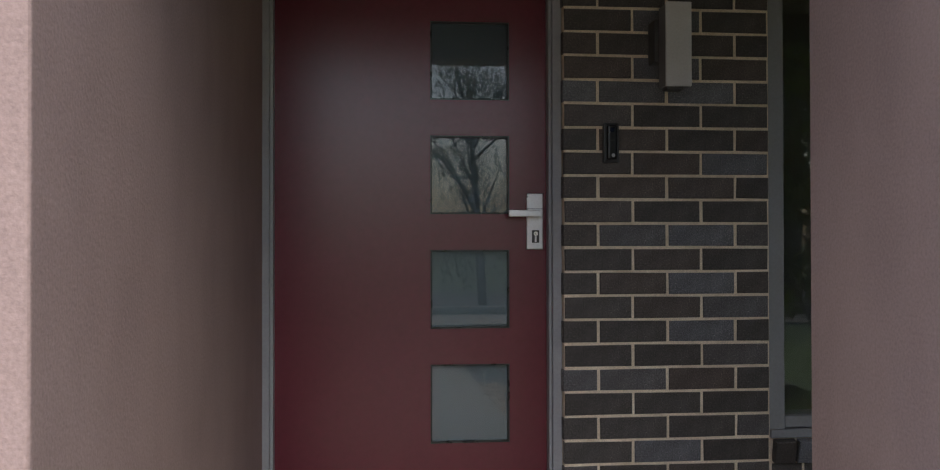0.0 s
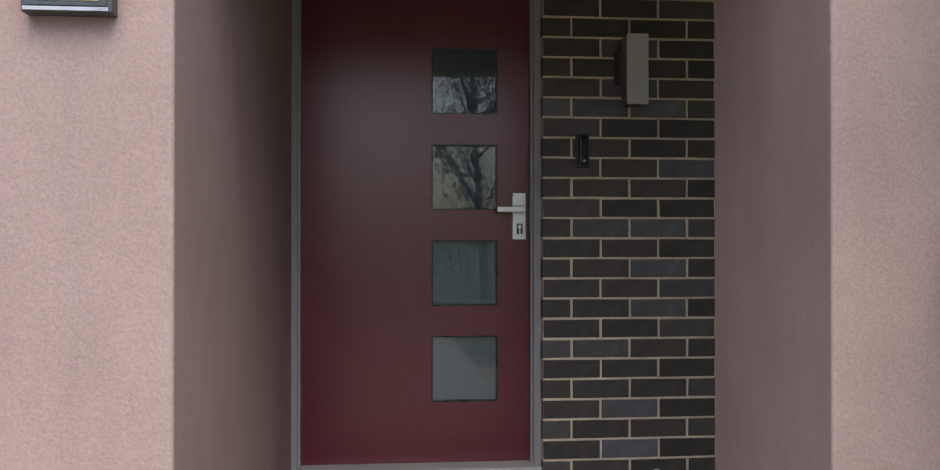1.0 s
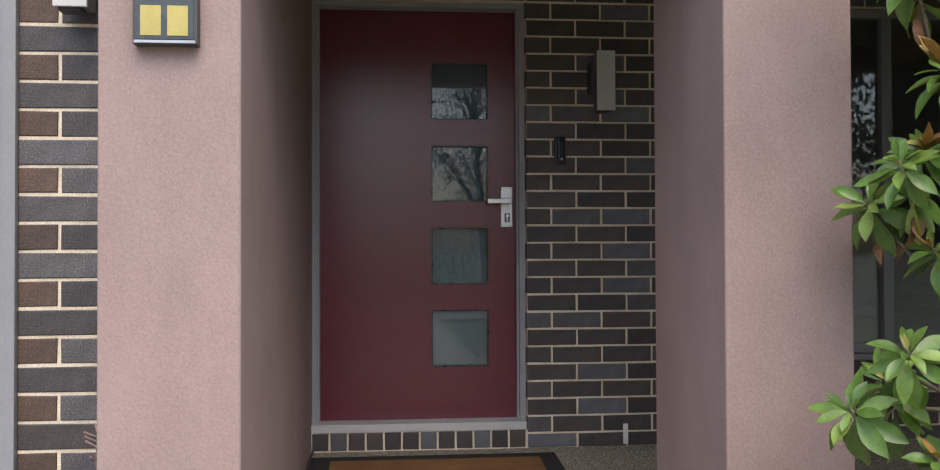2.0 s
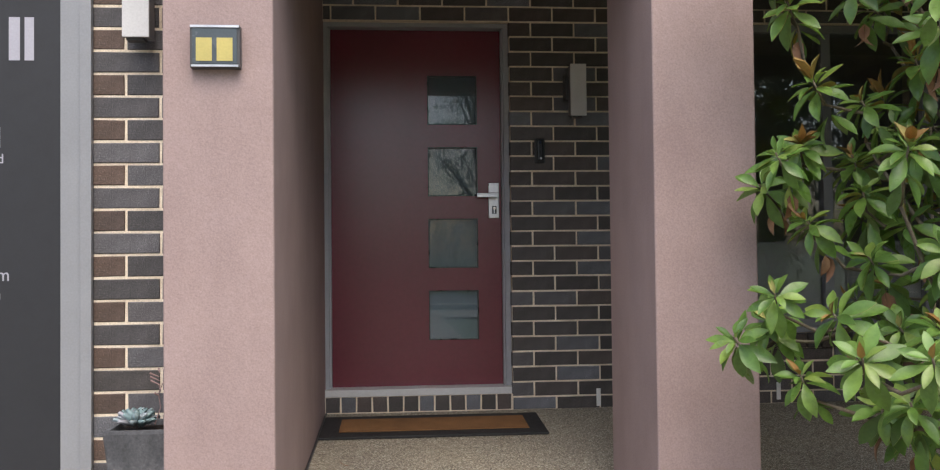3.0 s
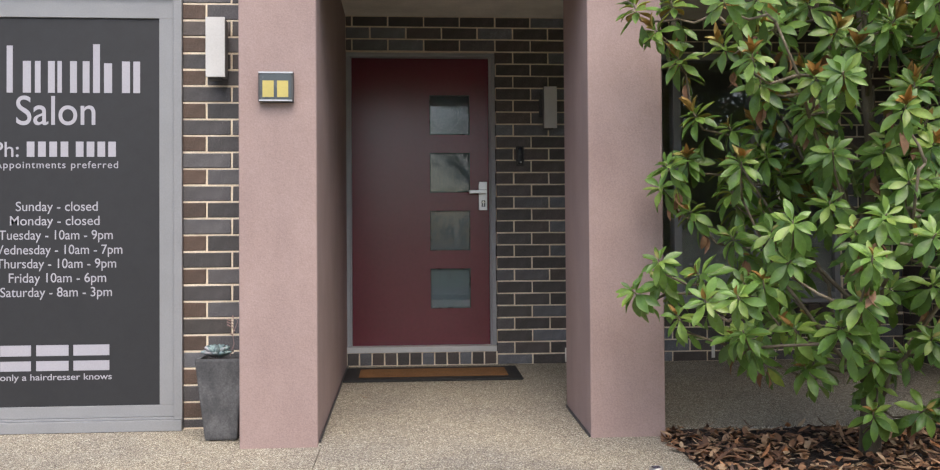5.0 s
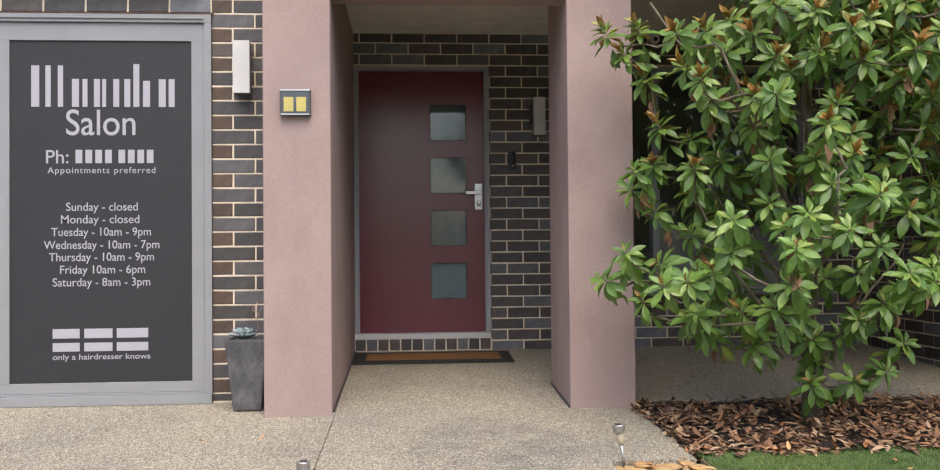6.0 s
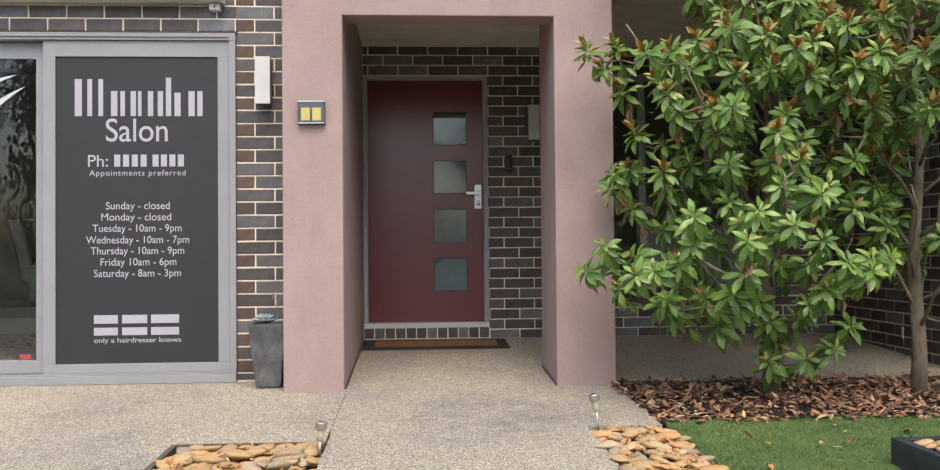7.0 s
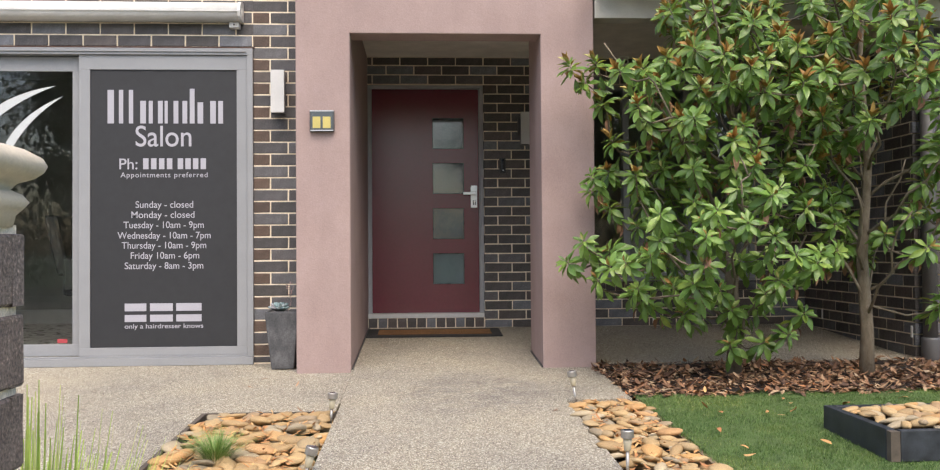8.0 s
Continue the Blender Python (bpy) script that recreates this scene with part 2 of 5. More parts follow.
leaf_orange = island_mat("dry_orange_scrap", [(0.0, (0.34, 0.15, 0.06)), (0.5, (0.50, 0.25, 0.09)), (1.0, (0.58, 0.37, 0.16))], 0.7)
turf = island_mat("turf_blade", [(0.0, (0.039, 0.081, 0.013)), (0.35, (0.066, 0.128, 0.023)), (0.75, (0.096, 0.173, 0.038)), (1.0, (0.180, 0.223, 0.086))], 0.6, 0.0, 0.0, True)
turf_base = plain("turf_mat", (0.065, 0.107, 0.028), 0.95, 0.0, 0.3, 10, 300, 0.8)
tuft_blade = island_mat("strappy_blade", [(0.0, (0.094, 0.204, 0.034)), (0.5, (0.158, 0.297, 0.056)), (1.0, (0.302, 0.374, 0.135))], 0.55)
pale_blade = island_mat("pale_strappy_blade", [(0.0, (0.26, 0.38, 0.075)), (0.6, (0.38, 0.50, 0.12)), (1.0, (0.55, 0.58, 0.25))], 0.55, 0.0, 0.3)
straw = island_mat("straw_blade", [(0.0, (0.40, 0.34, 0.19)), (1.0, (0.62, 0.55, 0.34))], 0.7)
gum_leaf = island_mat("gum_leaf", [(0.0, (0.055, 0.080, 0.036)), (0.5, (0.080, 0.110, 0.048)), (1.0, (0.125, 0.155, 0.070))], 0.55)
succulent_leaf = island_mat("blue_grey_succulent", [(0.0, (0.19, 0.28, 0.29)), (0.6, (0.26, 0.36, 0.37)), (1.0, (0.34, 0.33, 0.36))], 0.6)


stalk_pink = plain("dry_pink_stalk", (0.30, 0.20, 0.185), 0.7, 0.0, 0.2, 40)


def bark_mat():
    m = Nodes("grey_brown_bark", 0.85)
    c = m.ramp(m.noise(22, 5, 0.65, (1, 1, 0.4)), [(0.3, (0.111, 0.088, 0.057)), (0.55, (0.190, 0.156, 0.109)), (0.75, (0.281, 0.249, 0.188))])
    m.colour(c)
    m.bump(m.noise(60, 5, 0.7, (1, 1, 0.5)), 0.9, 0.010)
    return m.mat


bark = bark_mat()


def pot_mat():
    m = Nodes("charcoal_concrete_pot", 0.85)
    c = m.ramp(m.noise(9, 6, 0.7, (1, 1, 0.6)), [(0.3, (0.045, 0.046, 0.050)), (0.5, (0.085, 0.087, 0.092)), (0.75, (0.19, 0.19, 0.20))])
    m.colour(m.mixed(1.0, c, m.ramp(m.noise(120, 3), [(0.3, (0.8, 0.8, 0.8)), (0.7, (1.2, 1.2, 1.2))]), "MULTIPLY"))
    m.bump(m.noise(80, 4), 0.4, 0.003)
    return m.mat


pot_concrete = pot_mat()


def coir_mat():
    m = Nodes("coir", 0.95)
    c = m.ramp(m.noise(260, 3), [(0.3, (0.13, 0.06, 0.02)), (0.7, (0.30, 0.15, 0.05))])
    m.colour(m.mixed(1.0, c, m.ramp(m.noise(7, 3), [(0.3, (0.8, 0.8, 0.8)), (0.7, (1.1, 1.1, 1.1))]), "MULTIPLY"))
    m.bump(m.noise(300, 3), 1.0, 0.004)
    return m.mat


coir = coir_mat()
cap_concrete = plain("cream_cast_concrete", (0.50, 0.44, 0.34), 0.85, 0.0, 0.12, 9, 180, 0.5)
asphalt = plain("asphalt", (0.05, 0.05, 0.052), 0.9, 0.0, 0.2, 3, 200, 0.6)
verge = plain("verge_grass", (0.055, 0.09, 0.03), 0.95, 0.0, 0.4, 1.5, 60, 0.8)
house_wall = plain("pale_house_wall", (0.42, 0.38, 0.32), 0.8)


# ---------------------------------------------------------------- builders
def mesh_of(name, bm, mat, smooth=False):
    me = bpy.data.meshes.new(name)
    bm.normal_update()
    bm.to_mesh(me)
    bm.free()
    if mat:
        me.materials.append(mat)
    if smooth:
        me.shade_smooth()
    return me


def thing(name, loc, label, category, group=""):
    ob = new(name)
    ob.empty_display_size = 0.05
    ob.location = loc
    return tagged(ob, label, category, group)


def under(ob, parent):
    """Parents ob, whose mesh is in world metres, under a thing or a part."""
    ob.parent = parent
    if parent.type == "EMPTY":
        ob.matrix_parent_inverse = Matrix.Translation(-parent.location)
    return ob


def part(name, bm, mat, parent, label="", smooth=False):
    ob = under(new(name, mesh_of(name, bm, mat, smooth)), parent)
    return tagged(ob, label) if label else ob


def setting(name, bm, mat, label, category="", smooth=False, kind="structure"):
    return tagged(new(name, mesh_of(name, bm, mat, smooth)), label, category or name.split("_")[0], "", kind)


def box(bm, x0, x1, y0, y1, z0, z1, bevel=0.0, seg=2):
    r = bmesh.ops.create_cube(bm, size=1)["verts"]
    for v in r:
        v.co = Vector((x0 + (v.co.x + 0.5) * (x1 - x0), y0 + (v.co.y + 0.5) * (y1 - y0), z0 + (v.co.z + 0.5) * (z1 - z0)))
    if bevel:
        es = list({e for v in r for e in v.link_edges})
        bmesh.ops.bevel(bm, geom=es, offset=bevel, segments=seg, affect="EDGES", profile=0.6)
    return bm


def boxed(*a, **k):
    return box(bmesh.new(), *a, **k)


def lathe(bm, cx, cy, profile, n=24):
    """A turned solid from (radius, z) pairs, closed at both ends."""
    rings = [[bm.verts.new((cx + r * math.cos(2 * math.pi * i / n), cy + r * math.sin(2 * math.pi * i / n), z)) for i in range(n)] for r, z in profile]
    for a, b in zip(rings, rings[1:]):
        for i in range(n):
            bm.faces.new((a[i], a[(i + 1) % n], b[(i + 1) % n], b[i]))
    bm.faces.new(rings[0][::-1])
    bm.faces.new(rings[-1])
    return bm


def square_turned(bm, cx, cy, profile, corner=0.02, arc=4):
    """A square moulded solid from (half width, z) pairs with rounded corners."""
    rings = []
    for h, z in profile:
        c = min(corner, h * 0.4)
        pts = []
        for k, (sx, sy) in enumerate(((1, -1), (1, 1), (-1, 1), (-1, -1))):
            for a in range(arc + 1):
                w = radians(-90 + 90 * k + 90 * a / arc)
                pts.append((sx * (h - c) + c * math.cos(w), sy * (h - c) + c * math.sin(w)))
        rings.append([bm.verts.new((cx + x, cy + y, z)) for x, y in pts])
    n = len(rings[0])
    for a, b in zip(rings, rings[1:]):
        for i in range(n):
            bm.faces.new((a[i], a[(i + 1) % n], b[(i + 1) % n], b[i]))
    bm.faces.new(rings[0][::-1])
    bm.faces.new(rings[-1])
    return bm


def tube(bm, pts, radii, n=8):
    """A tapering tube along points."""
    rings = []
    for k, p in enumerate(pts):
        p = Vector(p)
        d = (Vector(pts[min(k + 1, len(pts) - 1)]) - Vector(pts[max(k - 1, 0)])).normalized()
        a = d.orthogonal().normalized() if abs(d.z) > 0.95 else Vector((0, 0, 1)).cross(d).normalized()
        b = d.cross(a)
        rings.append([bm.verts.new(p + radii[k] * (math.cos(2 * math.pi * i / n) * a + math.sin(2 * math.pi * i / n) * b)) for i in range(n)])
    for r, s in zip(rings, rings[1:]):
        for i in range(n):
            bm.faces.new((r[i], r[(i + 1) % n], s[(i + 1) % n], s[i]))
    bm.faces.new(rings[0][::-1])
    bm.faces.new(rings[-1])
    return bm


def slab(bm, pts, z0, top):
    """A prism over a plan outline (counter-clockwise), its top following top(y)."""
    lo = [bm.verts.new((x, y, z0)) for x, y in pts]
    hi = [bm.verts.new((x, y, top(y))) for x, y in pts]
    n = len(pts)
    bm.faces.new(lo[::-1])
    bm.faces.new(hi)
    for i in range(n):
        bm.faces.new((lo[i], lo[(i + 1) % n], hi[(i + 1) % n], hi[i]))
    return bm


def gz(y):
    """The height of the paving, which falls away from the house."""
    return float(np.interp(y, [-60, -14, -8, -3.2, -2, 0], [-0.45, -0.45, -0.29, -0.148, -0.11, 0]))


# ---------------------------------------------------------------- ground
ys = [-400, -60, -14, -8, -5, -3.2, -2, 0, 400]
xs = [-400, -40, -6, 0, 6, 40, 400]
bm = bmesh.new()
grid = [[bm.verts.new((x, y, gz(y) - 0.06)) for x in xs] for y in ys]
for a, b in zip(grid, grid[1:]):
    for i in range(len(xs) - 1):
        bm.faces.new((a[i], a[i + 1], b[i + 1], b[i]))
setting("ground", bm, verge, "rough grassy earth falling gently from the house", "ground")


def paving(name, bands, label, drop=0.0):
    """Slabs of concrete from bands (x0, x1, y0, y1), their tops falling with the ground, drop below the path."""
    first = None
    for x0, x1, y0, y1 in bands:
        b = bmesh.new()
        rings = []
        for v in sorted({y0, y1, *[v for v in (-14, -8, -3.2, -2) if y0 < v < y1]}):
            rings.append([b.verts.new(c) for c in ((x0, v, gz(v) - 0.12), (x1, v, gz(v) - 0.12), (x1, v, gz(v) - drop), (x0, v, gz(v) - drop))])
        b.faces.new(rings[0])
        b.faces.new(rings[-1][::-1])
        for p, q in zip(rings, rings[1:]):
            for k in range(4):
                b.faces.new((p[k], q[k], q[(k + 1) % 4], p[(k + 1) % 4]))
        bmesh.ops.recalc_face_normals(b, faces=b.faces)
        if first is None:
            first = setting(name, b, concrete, label, "paving")
        else:
            part("slab", b, concrete, first)
    return first


paving("pavement_driveway", [(-9.0, -1.19, -13.5, -3.26), (-9.0, -0.500, -3.26, -1.60)], "exposed aggregate concrete driveway of pale pebbles", 0.016)
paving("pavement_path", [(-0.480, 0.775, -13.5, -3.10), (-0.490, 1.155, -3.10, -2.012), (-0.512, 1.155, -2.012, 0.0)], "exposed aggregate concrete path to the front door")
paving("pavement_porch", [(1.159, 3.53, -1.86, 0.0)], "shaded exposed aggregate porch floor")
paving("footpath", [(-40, 40, -16.0, -13.52)], "pale concrete public footpath")
setting("road", boxed(-120, 120, -25, -17.5, -0.65, -0.50), asphalt, "grey asphalt street", "road")
setting("kerb", boxed(-120, 120, -17.5, -17.3, -0.65, -0.36, bevel=0.02), cap_concrete, "pale concrete kerb along the street", "kerb")


# ---------------------------------------------------------------- brickwork
COURSE, LENGTH, JOINT = 0.0857, 0.24, 0.010
DOOR_BRICK = 0.2525
brick_meshes = {}


def brick_mesh(w, h, mat, depth=0.03):
    """One brick face block with eased, slightly uneven arrises; x to the right, front at y = 0."""
    key = (round(w, 3), round(h, 3), mat.name)
    kinds = brick_meshes.setdefault(key, [])
    if len(kinds) < 4:
        r = random.Random(hash((round(w * 1000), round(h * 1000), len(kinds))))
        b = bmesh.new()
        c = 0.003
        outer = [(0, 0), (w, 0), (w, h), (0, h)]
        j = [(r.uniform(-0.0012, 0.0012), r.uniform(-0.0012, 0.0012)) for _ in range(4)]
        front = [b.verts.new((min(max(x, c), w - c) + jx, r.uniform(-0.001, 0.0006), min(max(z, c), h - c) + jz)) for (x, z), (jx, jz) in zip(outer, j)]
        mid = [b.verts.new((x + jx, c, z + jz)) for (x, z), (jx, jz) in zip(outer, j)]
        back = [b.verts.new((x + jx, depth, z + jz)) for (x, z), (jx, jz) in zip(outer, j)]
        b.faces.new(front)
        for p, q in ((mid, front), (back, mid)):
            for i in range(4):
                b.faces.new((p[i], p[(i + 1) % 4], q[(i + 1) % 4], q[i]))
        kinds.append(mesh_of("brick", b, mat))
        return kinds[-1]
    return rnd.choice(kinds)


def lay(parent, at, turn, pieces, pick):
    """Bricks as parts of a wall. pieces: (u0, u1, z0, z1) along the wall; at(u, z) gives the place."""
    for u0, u1, z0, z1 in pieces:
        ob = new("brick", brick_mesh(u1 - u0, z1 - z0, pick(u0, u1)))
        ob.matrix_basis = Matrix.Translation(at(u0, z0)) @ Matrix.Rotation(turn, 4, "Z") @ Matrix.Translation((0, rnd.uniform(-0.0012, 0.0012), 0))
        ob.parent = parent


def bond(u0, u1, z0, z1, zj, uj, first_odd, holes=(), length=LENGTH):
    """Stretcher bond between two heights and two ends, cut round rectangular holes. zj: the height of a bed joint, uj: of a perpend in even courses."""
    out = []
    k0, k1 = math.floor((z0 - zj) / COURSE), math.ceil((z1 - zj) / COURSE)
    for k in range(k0, k1):
        a, b = max(z0, zj + k * COURSE + JOINT / 2), min(z1, zj + (k + 1) * COURSE - JOINT / 2)
        if b - a < 0.012:
            continue
        off = uj + (length / 2 if (k + first_odd) % 2 else 0.0)
        n0 = math.floor((u0 - off) / length)
        spans = [(off + n * length + JOINT / 2, off + (n + 1) * length - JOINT / 2) for n in range(n0, n0 + int((u1 - u0) / length) + 3)]
        for p, q in spans:
            parts_ = [(max(p, u0), min(q, u1))]
            for hx0, hx1, hz0, hz1 in holes:
                if b > hz0 + 0.02 and a < hz1 - 0.02:
                    cut = []
                    for s, e in parts_:
                        if e <= hx0 or s >= hx1:
                            cut.append((s, e))
                        else:
                            cut += [(s, min(e, hx0)), (max(s, hx1), e)]
                    parts_ = cut
            out += [(s, e, a, b) for s, e in parts_ if e - s > 0.012]
    return out


def wall_with_holes(bm, u0, u1, z0, z1, holes, put):
    """A wall slab cut round rectangular openings, as abutting blocks. put(bm, u0, u1, z0, z1)."""
    us = sorted({u0, u1, *[h[0] for h in holes], *[h[1] for h in holes]})
    us = [u for u in us if u0 <= u <= u1]
    for a, b in zip(us, us[1:]):
        cuts = sorted((h[2], h[3]) for h in holes if h[0] < b - 1e-6 and h[1] > a + 1e-6)
        z = z0
        for c, d in cuts:
            if c > z + 1e-6:
                put(bm, a, b, z, c)
            z = max(z, d)
        if z1 > z + 1e-6:
            put(bm, a, b, z, z1)
    return bm


# door wall: brick face at y = BY, a little proud of the door frame
BY = -0.035
DOOR = (-0.515, 0.547, -0.2, 2.212)
WIN = (1.300, 3.060, 0.405, 2.215)
ROOF = 3.3
bm = wall_with_holes(bmesh.new(), -0.515, 3.52, -0.2, ROOF, [DOOR, WIN], lambda b, a, c, d, e: box(b, a, c, BY + 0.0035, 0.25, d, e))
wall_door = setting("wall_door", bm, mortar, "dark brick wall with cream mortar round the front door", "wall")

# return wall of the porch: brick face at x = 3.527
wall_return = setting("wall_return", boxed(3.5305, 3.78, -1.835, 0.25, -0.2, ROOF), mortar, "dark brick return wall beside the porch", "wall")

# salon wall: brick face at y = -1.62
SALON = (-3.72, -1.235, -0.2, 2.178)
bm = wall_with_holes(bmesh.new(), -9.0, -0.88, -0.3, ROOF, [SALON], lambda b, a, c, d, e: box(b, a, c, -1.6165, -1.37, d, e))
wall_salon = setting("wall_salon", bm, mortar, "dark and brown brick wall round the salon doors", "wall")

# rendered portal
def portal():
    """The rendered portal: an arch-shaped front, its left leg running back to the door wall and its right leg a deep pillar."""
    b = bmesh.new()
    outline = [(-0.88, -0.3), (-0.512, -0.3), (-0.512, 2.19), (0.80, 2.19), (0.80, -0.3), (1.17, -0.3), (1.17, ROOF), (-0.88, ROOF)]
    f = [b.verts.new((x, -2.01, z)) for x, z in outline]
    g = [b.verts.new((x, -1.80, z)) for x, z in outline]
    n = len(outline)
    fronts = [b.faces.new((f[0], f[1], f[2], f[7])), b.faces.new((f[2], f[3], f[6], f[7])), b.faces.new((f[3], f[4], f[5], f[6]))]
    for q in ((7, 2, 1, 0), (7, 6, 3, 2), (6, 5, 4, 3)):
        b.faces.new([g[k] for k in q])
    for k in range(n):
        b.faces.new((f[k], g[k], g[(k + 1) % n], f[(k + 1) % n]))
    bmesh.ops.recalc_face_normals(b, faces=b.faces)
    rim = [e for e in b.edges if all(abs(v.co.y + 2.01) < 1e-6 for v in e.verts) and abs(e.calc_face_angle(0)) > 1]
    bmesh.ops.bevel(b, geom=rim, offset=0.007, segments=3, affect="EDGES", profile=0.5)
    box(b, -0.88, -0.512, -1.80, 0.25, -0.3, ROOF)
    box(b, 0.80, 1.17, -1.80, -1.355, -0.3, ROOF)
    return b


setting("wall_portal", portal(), pink, "dusty pink rendered portal round the porch", "portal")
for (x0, x1, y0, y1) in ((-0.508, -0.500, -1.99, -0.01), (0.792, 0.80, -2.0, -1.36)):
    bm = bmesh.new()
    slab(bm, [(x0, y0), (x1, y0), (x1, y1), (x0, y1)], -0.2, lambda y: gz(y) + 0.012)
    setting("trim_sealant", bm, grey_plastic, "thin dark sealant line at the foot of the render", "trim")

# ceilings, beam and roof
setting("ceiling", boxed(-0.512, 3.53, -1.795, BY, 2.46, 2.52), ceiling_paint, "plain painted porch ceiling", "ceiling")
setting("beam", boxed(1.18, 5.2, -2.02, -1.86, 2.305, 2.47, bevel=0.004), cream_paint, "cream painted porch beam", "beam")
setting("eave", boxed(1.18, 5.2, -2.42, -1.80, 2.524, 2.66), cream_paint, "cream painted eave over the porch beam", "eave")
setting("roof", boxed(-9.2, 5.2, -1.70, 6.0, ROOF, ROOF + 0.15), roof_dark, "flat dark roof of the house", "roof")
setting("wall_upper", boxed(1.18, 5.2, -1.6, -1.4, 2.68, ROOF), house_wall, "plain upper wall over the porch", "wall")
setting("wall_far", boxed(-9.2, 5.2, 5.8, 6.0, -0.2, ROOF), house_wall, "plain rear wall of the house", "wall")
setting("wall_side", boxed(-9.2, -9.0, -1.6, 5.8, -0.3, ROOF), house_wall, "plain side wall of the house", "wall")
setting("wall_end", boxed(5.0, 5.2, -1.3, 5.8, -0.3, ROOF), house_wall, "plain end wall of the house", "wall")
setting("wall_front", boxed(3.79, 5.0, -1.86, -1.6, -0.3, 2.3), brick_grey, "dark brick front wall beside the porch", "wall")

# salon room
setting("floor_salon", boxed(-9.0, -0.88, -1.37, 5.8, -0.12, -0.05), room_floor, "smooth grey salon floor", "floor")
setting("ceiling_salon", boxed(-9.0, -0.88, -1.37, 5.8, 2.55, 2.62), room_wall, "plain salon ceiling", "ceiling")
setting("wall_salon_rear", boxed(-9.0, -0.88, 1.6, 1.7, -0.05, 2.55), room_wall, "plain dark rear wall of the salon", "wall")
setting("baseboard_salon", boxed(-9.0, -0.88, 1.57, 1.598, -0.05, 0.10), white_paint, "white skirting board in the salon", "baseboard")
setting("floor_hall", boxed(-0.5, 3.5, 0.25, 5.8, -0.1, 0.05), room_floor, "plain hall floor behind the front door", "floor")
setting("ceiling_hall", boxed(-0.5, 5.0, 0.25, 5.8, 2.55, 2.62), room_wall, "plain hall ceiling", "ceiling")
setting("wall_hall", boxed(-0.5, 5.0, 2.2, 2.3, 0.05, 2.55), room_wall, "plain wall inside the house", "wall")

# steel lintel over the salon doors
setting("trim_lintel", boxed(-3.75, -1.225, -1.628, -1.40, 2.168, 2.180), rust_steel, "thin rusty steel lintel above the salon doors", "trim")


# ---------------------------------------------------------------- front door
def front_door():
    d = tagged(new("door_1"), "closed oxblood red door with four square panes", "door", "", "structure")
    d.location = (0.01, 0.08, 0.12)
    # leaf with four openings
    holes = [(0.077, 0.366, zb, zb + 0.286) for zb in (0.389, 0.8045, 1.2205, 1.6370)]
    b = wall_with_holes(bmesh.new(), -0.497, 0.519, 0.128, 2.186, holes, lambda q, a, c, e, f: box(q, a, c, 0.080, 0.120, e, f))
    bmesh.ops.remove_doubles(b, verts=b.verts, dist=1e-5)
    part("leaf", b, door_red, d)
    for x0, x1, z0, z1 in holes:
        # bead round the pane; its black stands in for shade in the recess
        b = bmesh.new()
        for a, c, e, f in ((x0, x1, z0, z0 + 0.006), (x0, x1, z1 - 0.006, z1), (x0, x0 + 0.006, z0 + 0.006, z1 - 0.006), (x1 - 0.006, x1, z0 + 0.006, z1 - 0.006)):
            box(b, a, c, 0.083, 0.100, e, f)
        part("bead", b, black_plastic, d, "thin bead coloured black for the recess shadow")
        p = part("pane", boxed(x0 + 0.001, x1 - 0.001, 0.1005, 0.1045, z0 + 0.001, z1 - 0.001), door_glass, d, "reflective glass pane")
        p.visible_shadow = False
        part("frosted_film", boxed(x0 + 0.001, x1 - 0.001, 0.1075, 0.110, z0 + 0.001, z1 - 0.001), film, p)
    # handle set
    h = part("handle_plate", boxed(0.428, 0.488, 0.066, 0.080, 1.092, 1.296, bevel=0.003), satin, d, "brushed chrome handle plate")
    part("handle_seam", boxed(0.4285, 0.4875, 0.0652, 0.0662, 1.239, 1.241), lamp_dark, h)
    b = tube(bmesh.new(), [(0.458, 0.068, 1.222), (0.458, 0.030, 1.222)], [0.011, 0.011], 14)
    part("spindle", b, satin, h)
    part("lever", boxed(0.356, 0.473, 0.018, 0.032, 1.210, 1.234, bevel=0.003), satin, h, "flat chrome lever")
    part("keyhole_surround", boxed(0.447, 0.474, 0.0645, 0.067, 1.116, 1.162, bevel=0.001), lamp_dark, h)
    b = tube(bmesh.new(), [(0.4605, 0.067, 1.149), (0.4605, 0.060, 1.149)], [0.0085, 0.0085], 14)
    part("lock_cylinder", b, steel, h)
    part("keyway", boxed(0.4575, 0.4635, 0.0625, 0.0665, 1.119, 1.141), satin, h)
    return d


front_door()
trim = tagged(new("door_frame_1"), "grey painted metal door frame with a pale sill", "door frame", "", "structure")
for x0, x1 in ((-0.514, -0.488), (0.512, 0.5455)):
    part("jamb", boxed(x0, x1, 0.004, 0.19, 0.130, 2.186, bevel=0.002), alu_dull, trim)
for x0, x1 in ((-0.4885, -0.4785), (0.5025, 0.5125)):
    part("stop", boxed(x0, x1, 0.030, 0.078, 0.130, 2.186), alu_dull, trim)
part("head", boxed(-0.512, 0.5455, 0.004, 0.19, 2.187, 2.211, bevel=0.002), alu_dull, trim)
part("sill", boxed(-0.514, 0.5395, BY - 0.002, 0.19, 0.090, 0.129, bevel=0.003), lamp_silver, trim, "pale grey aluminium door sill")

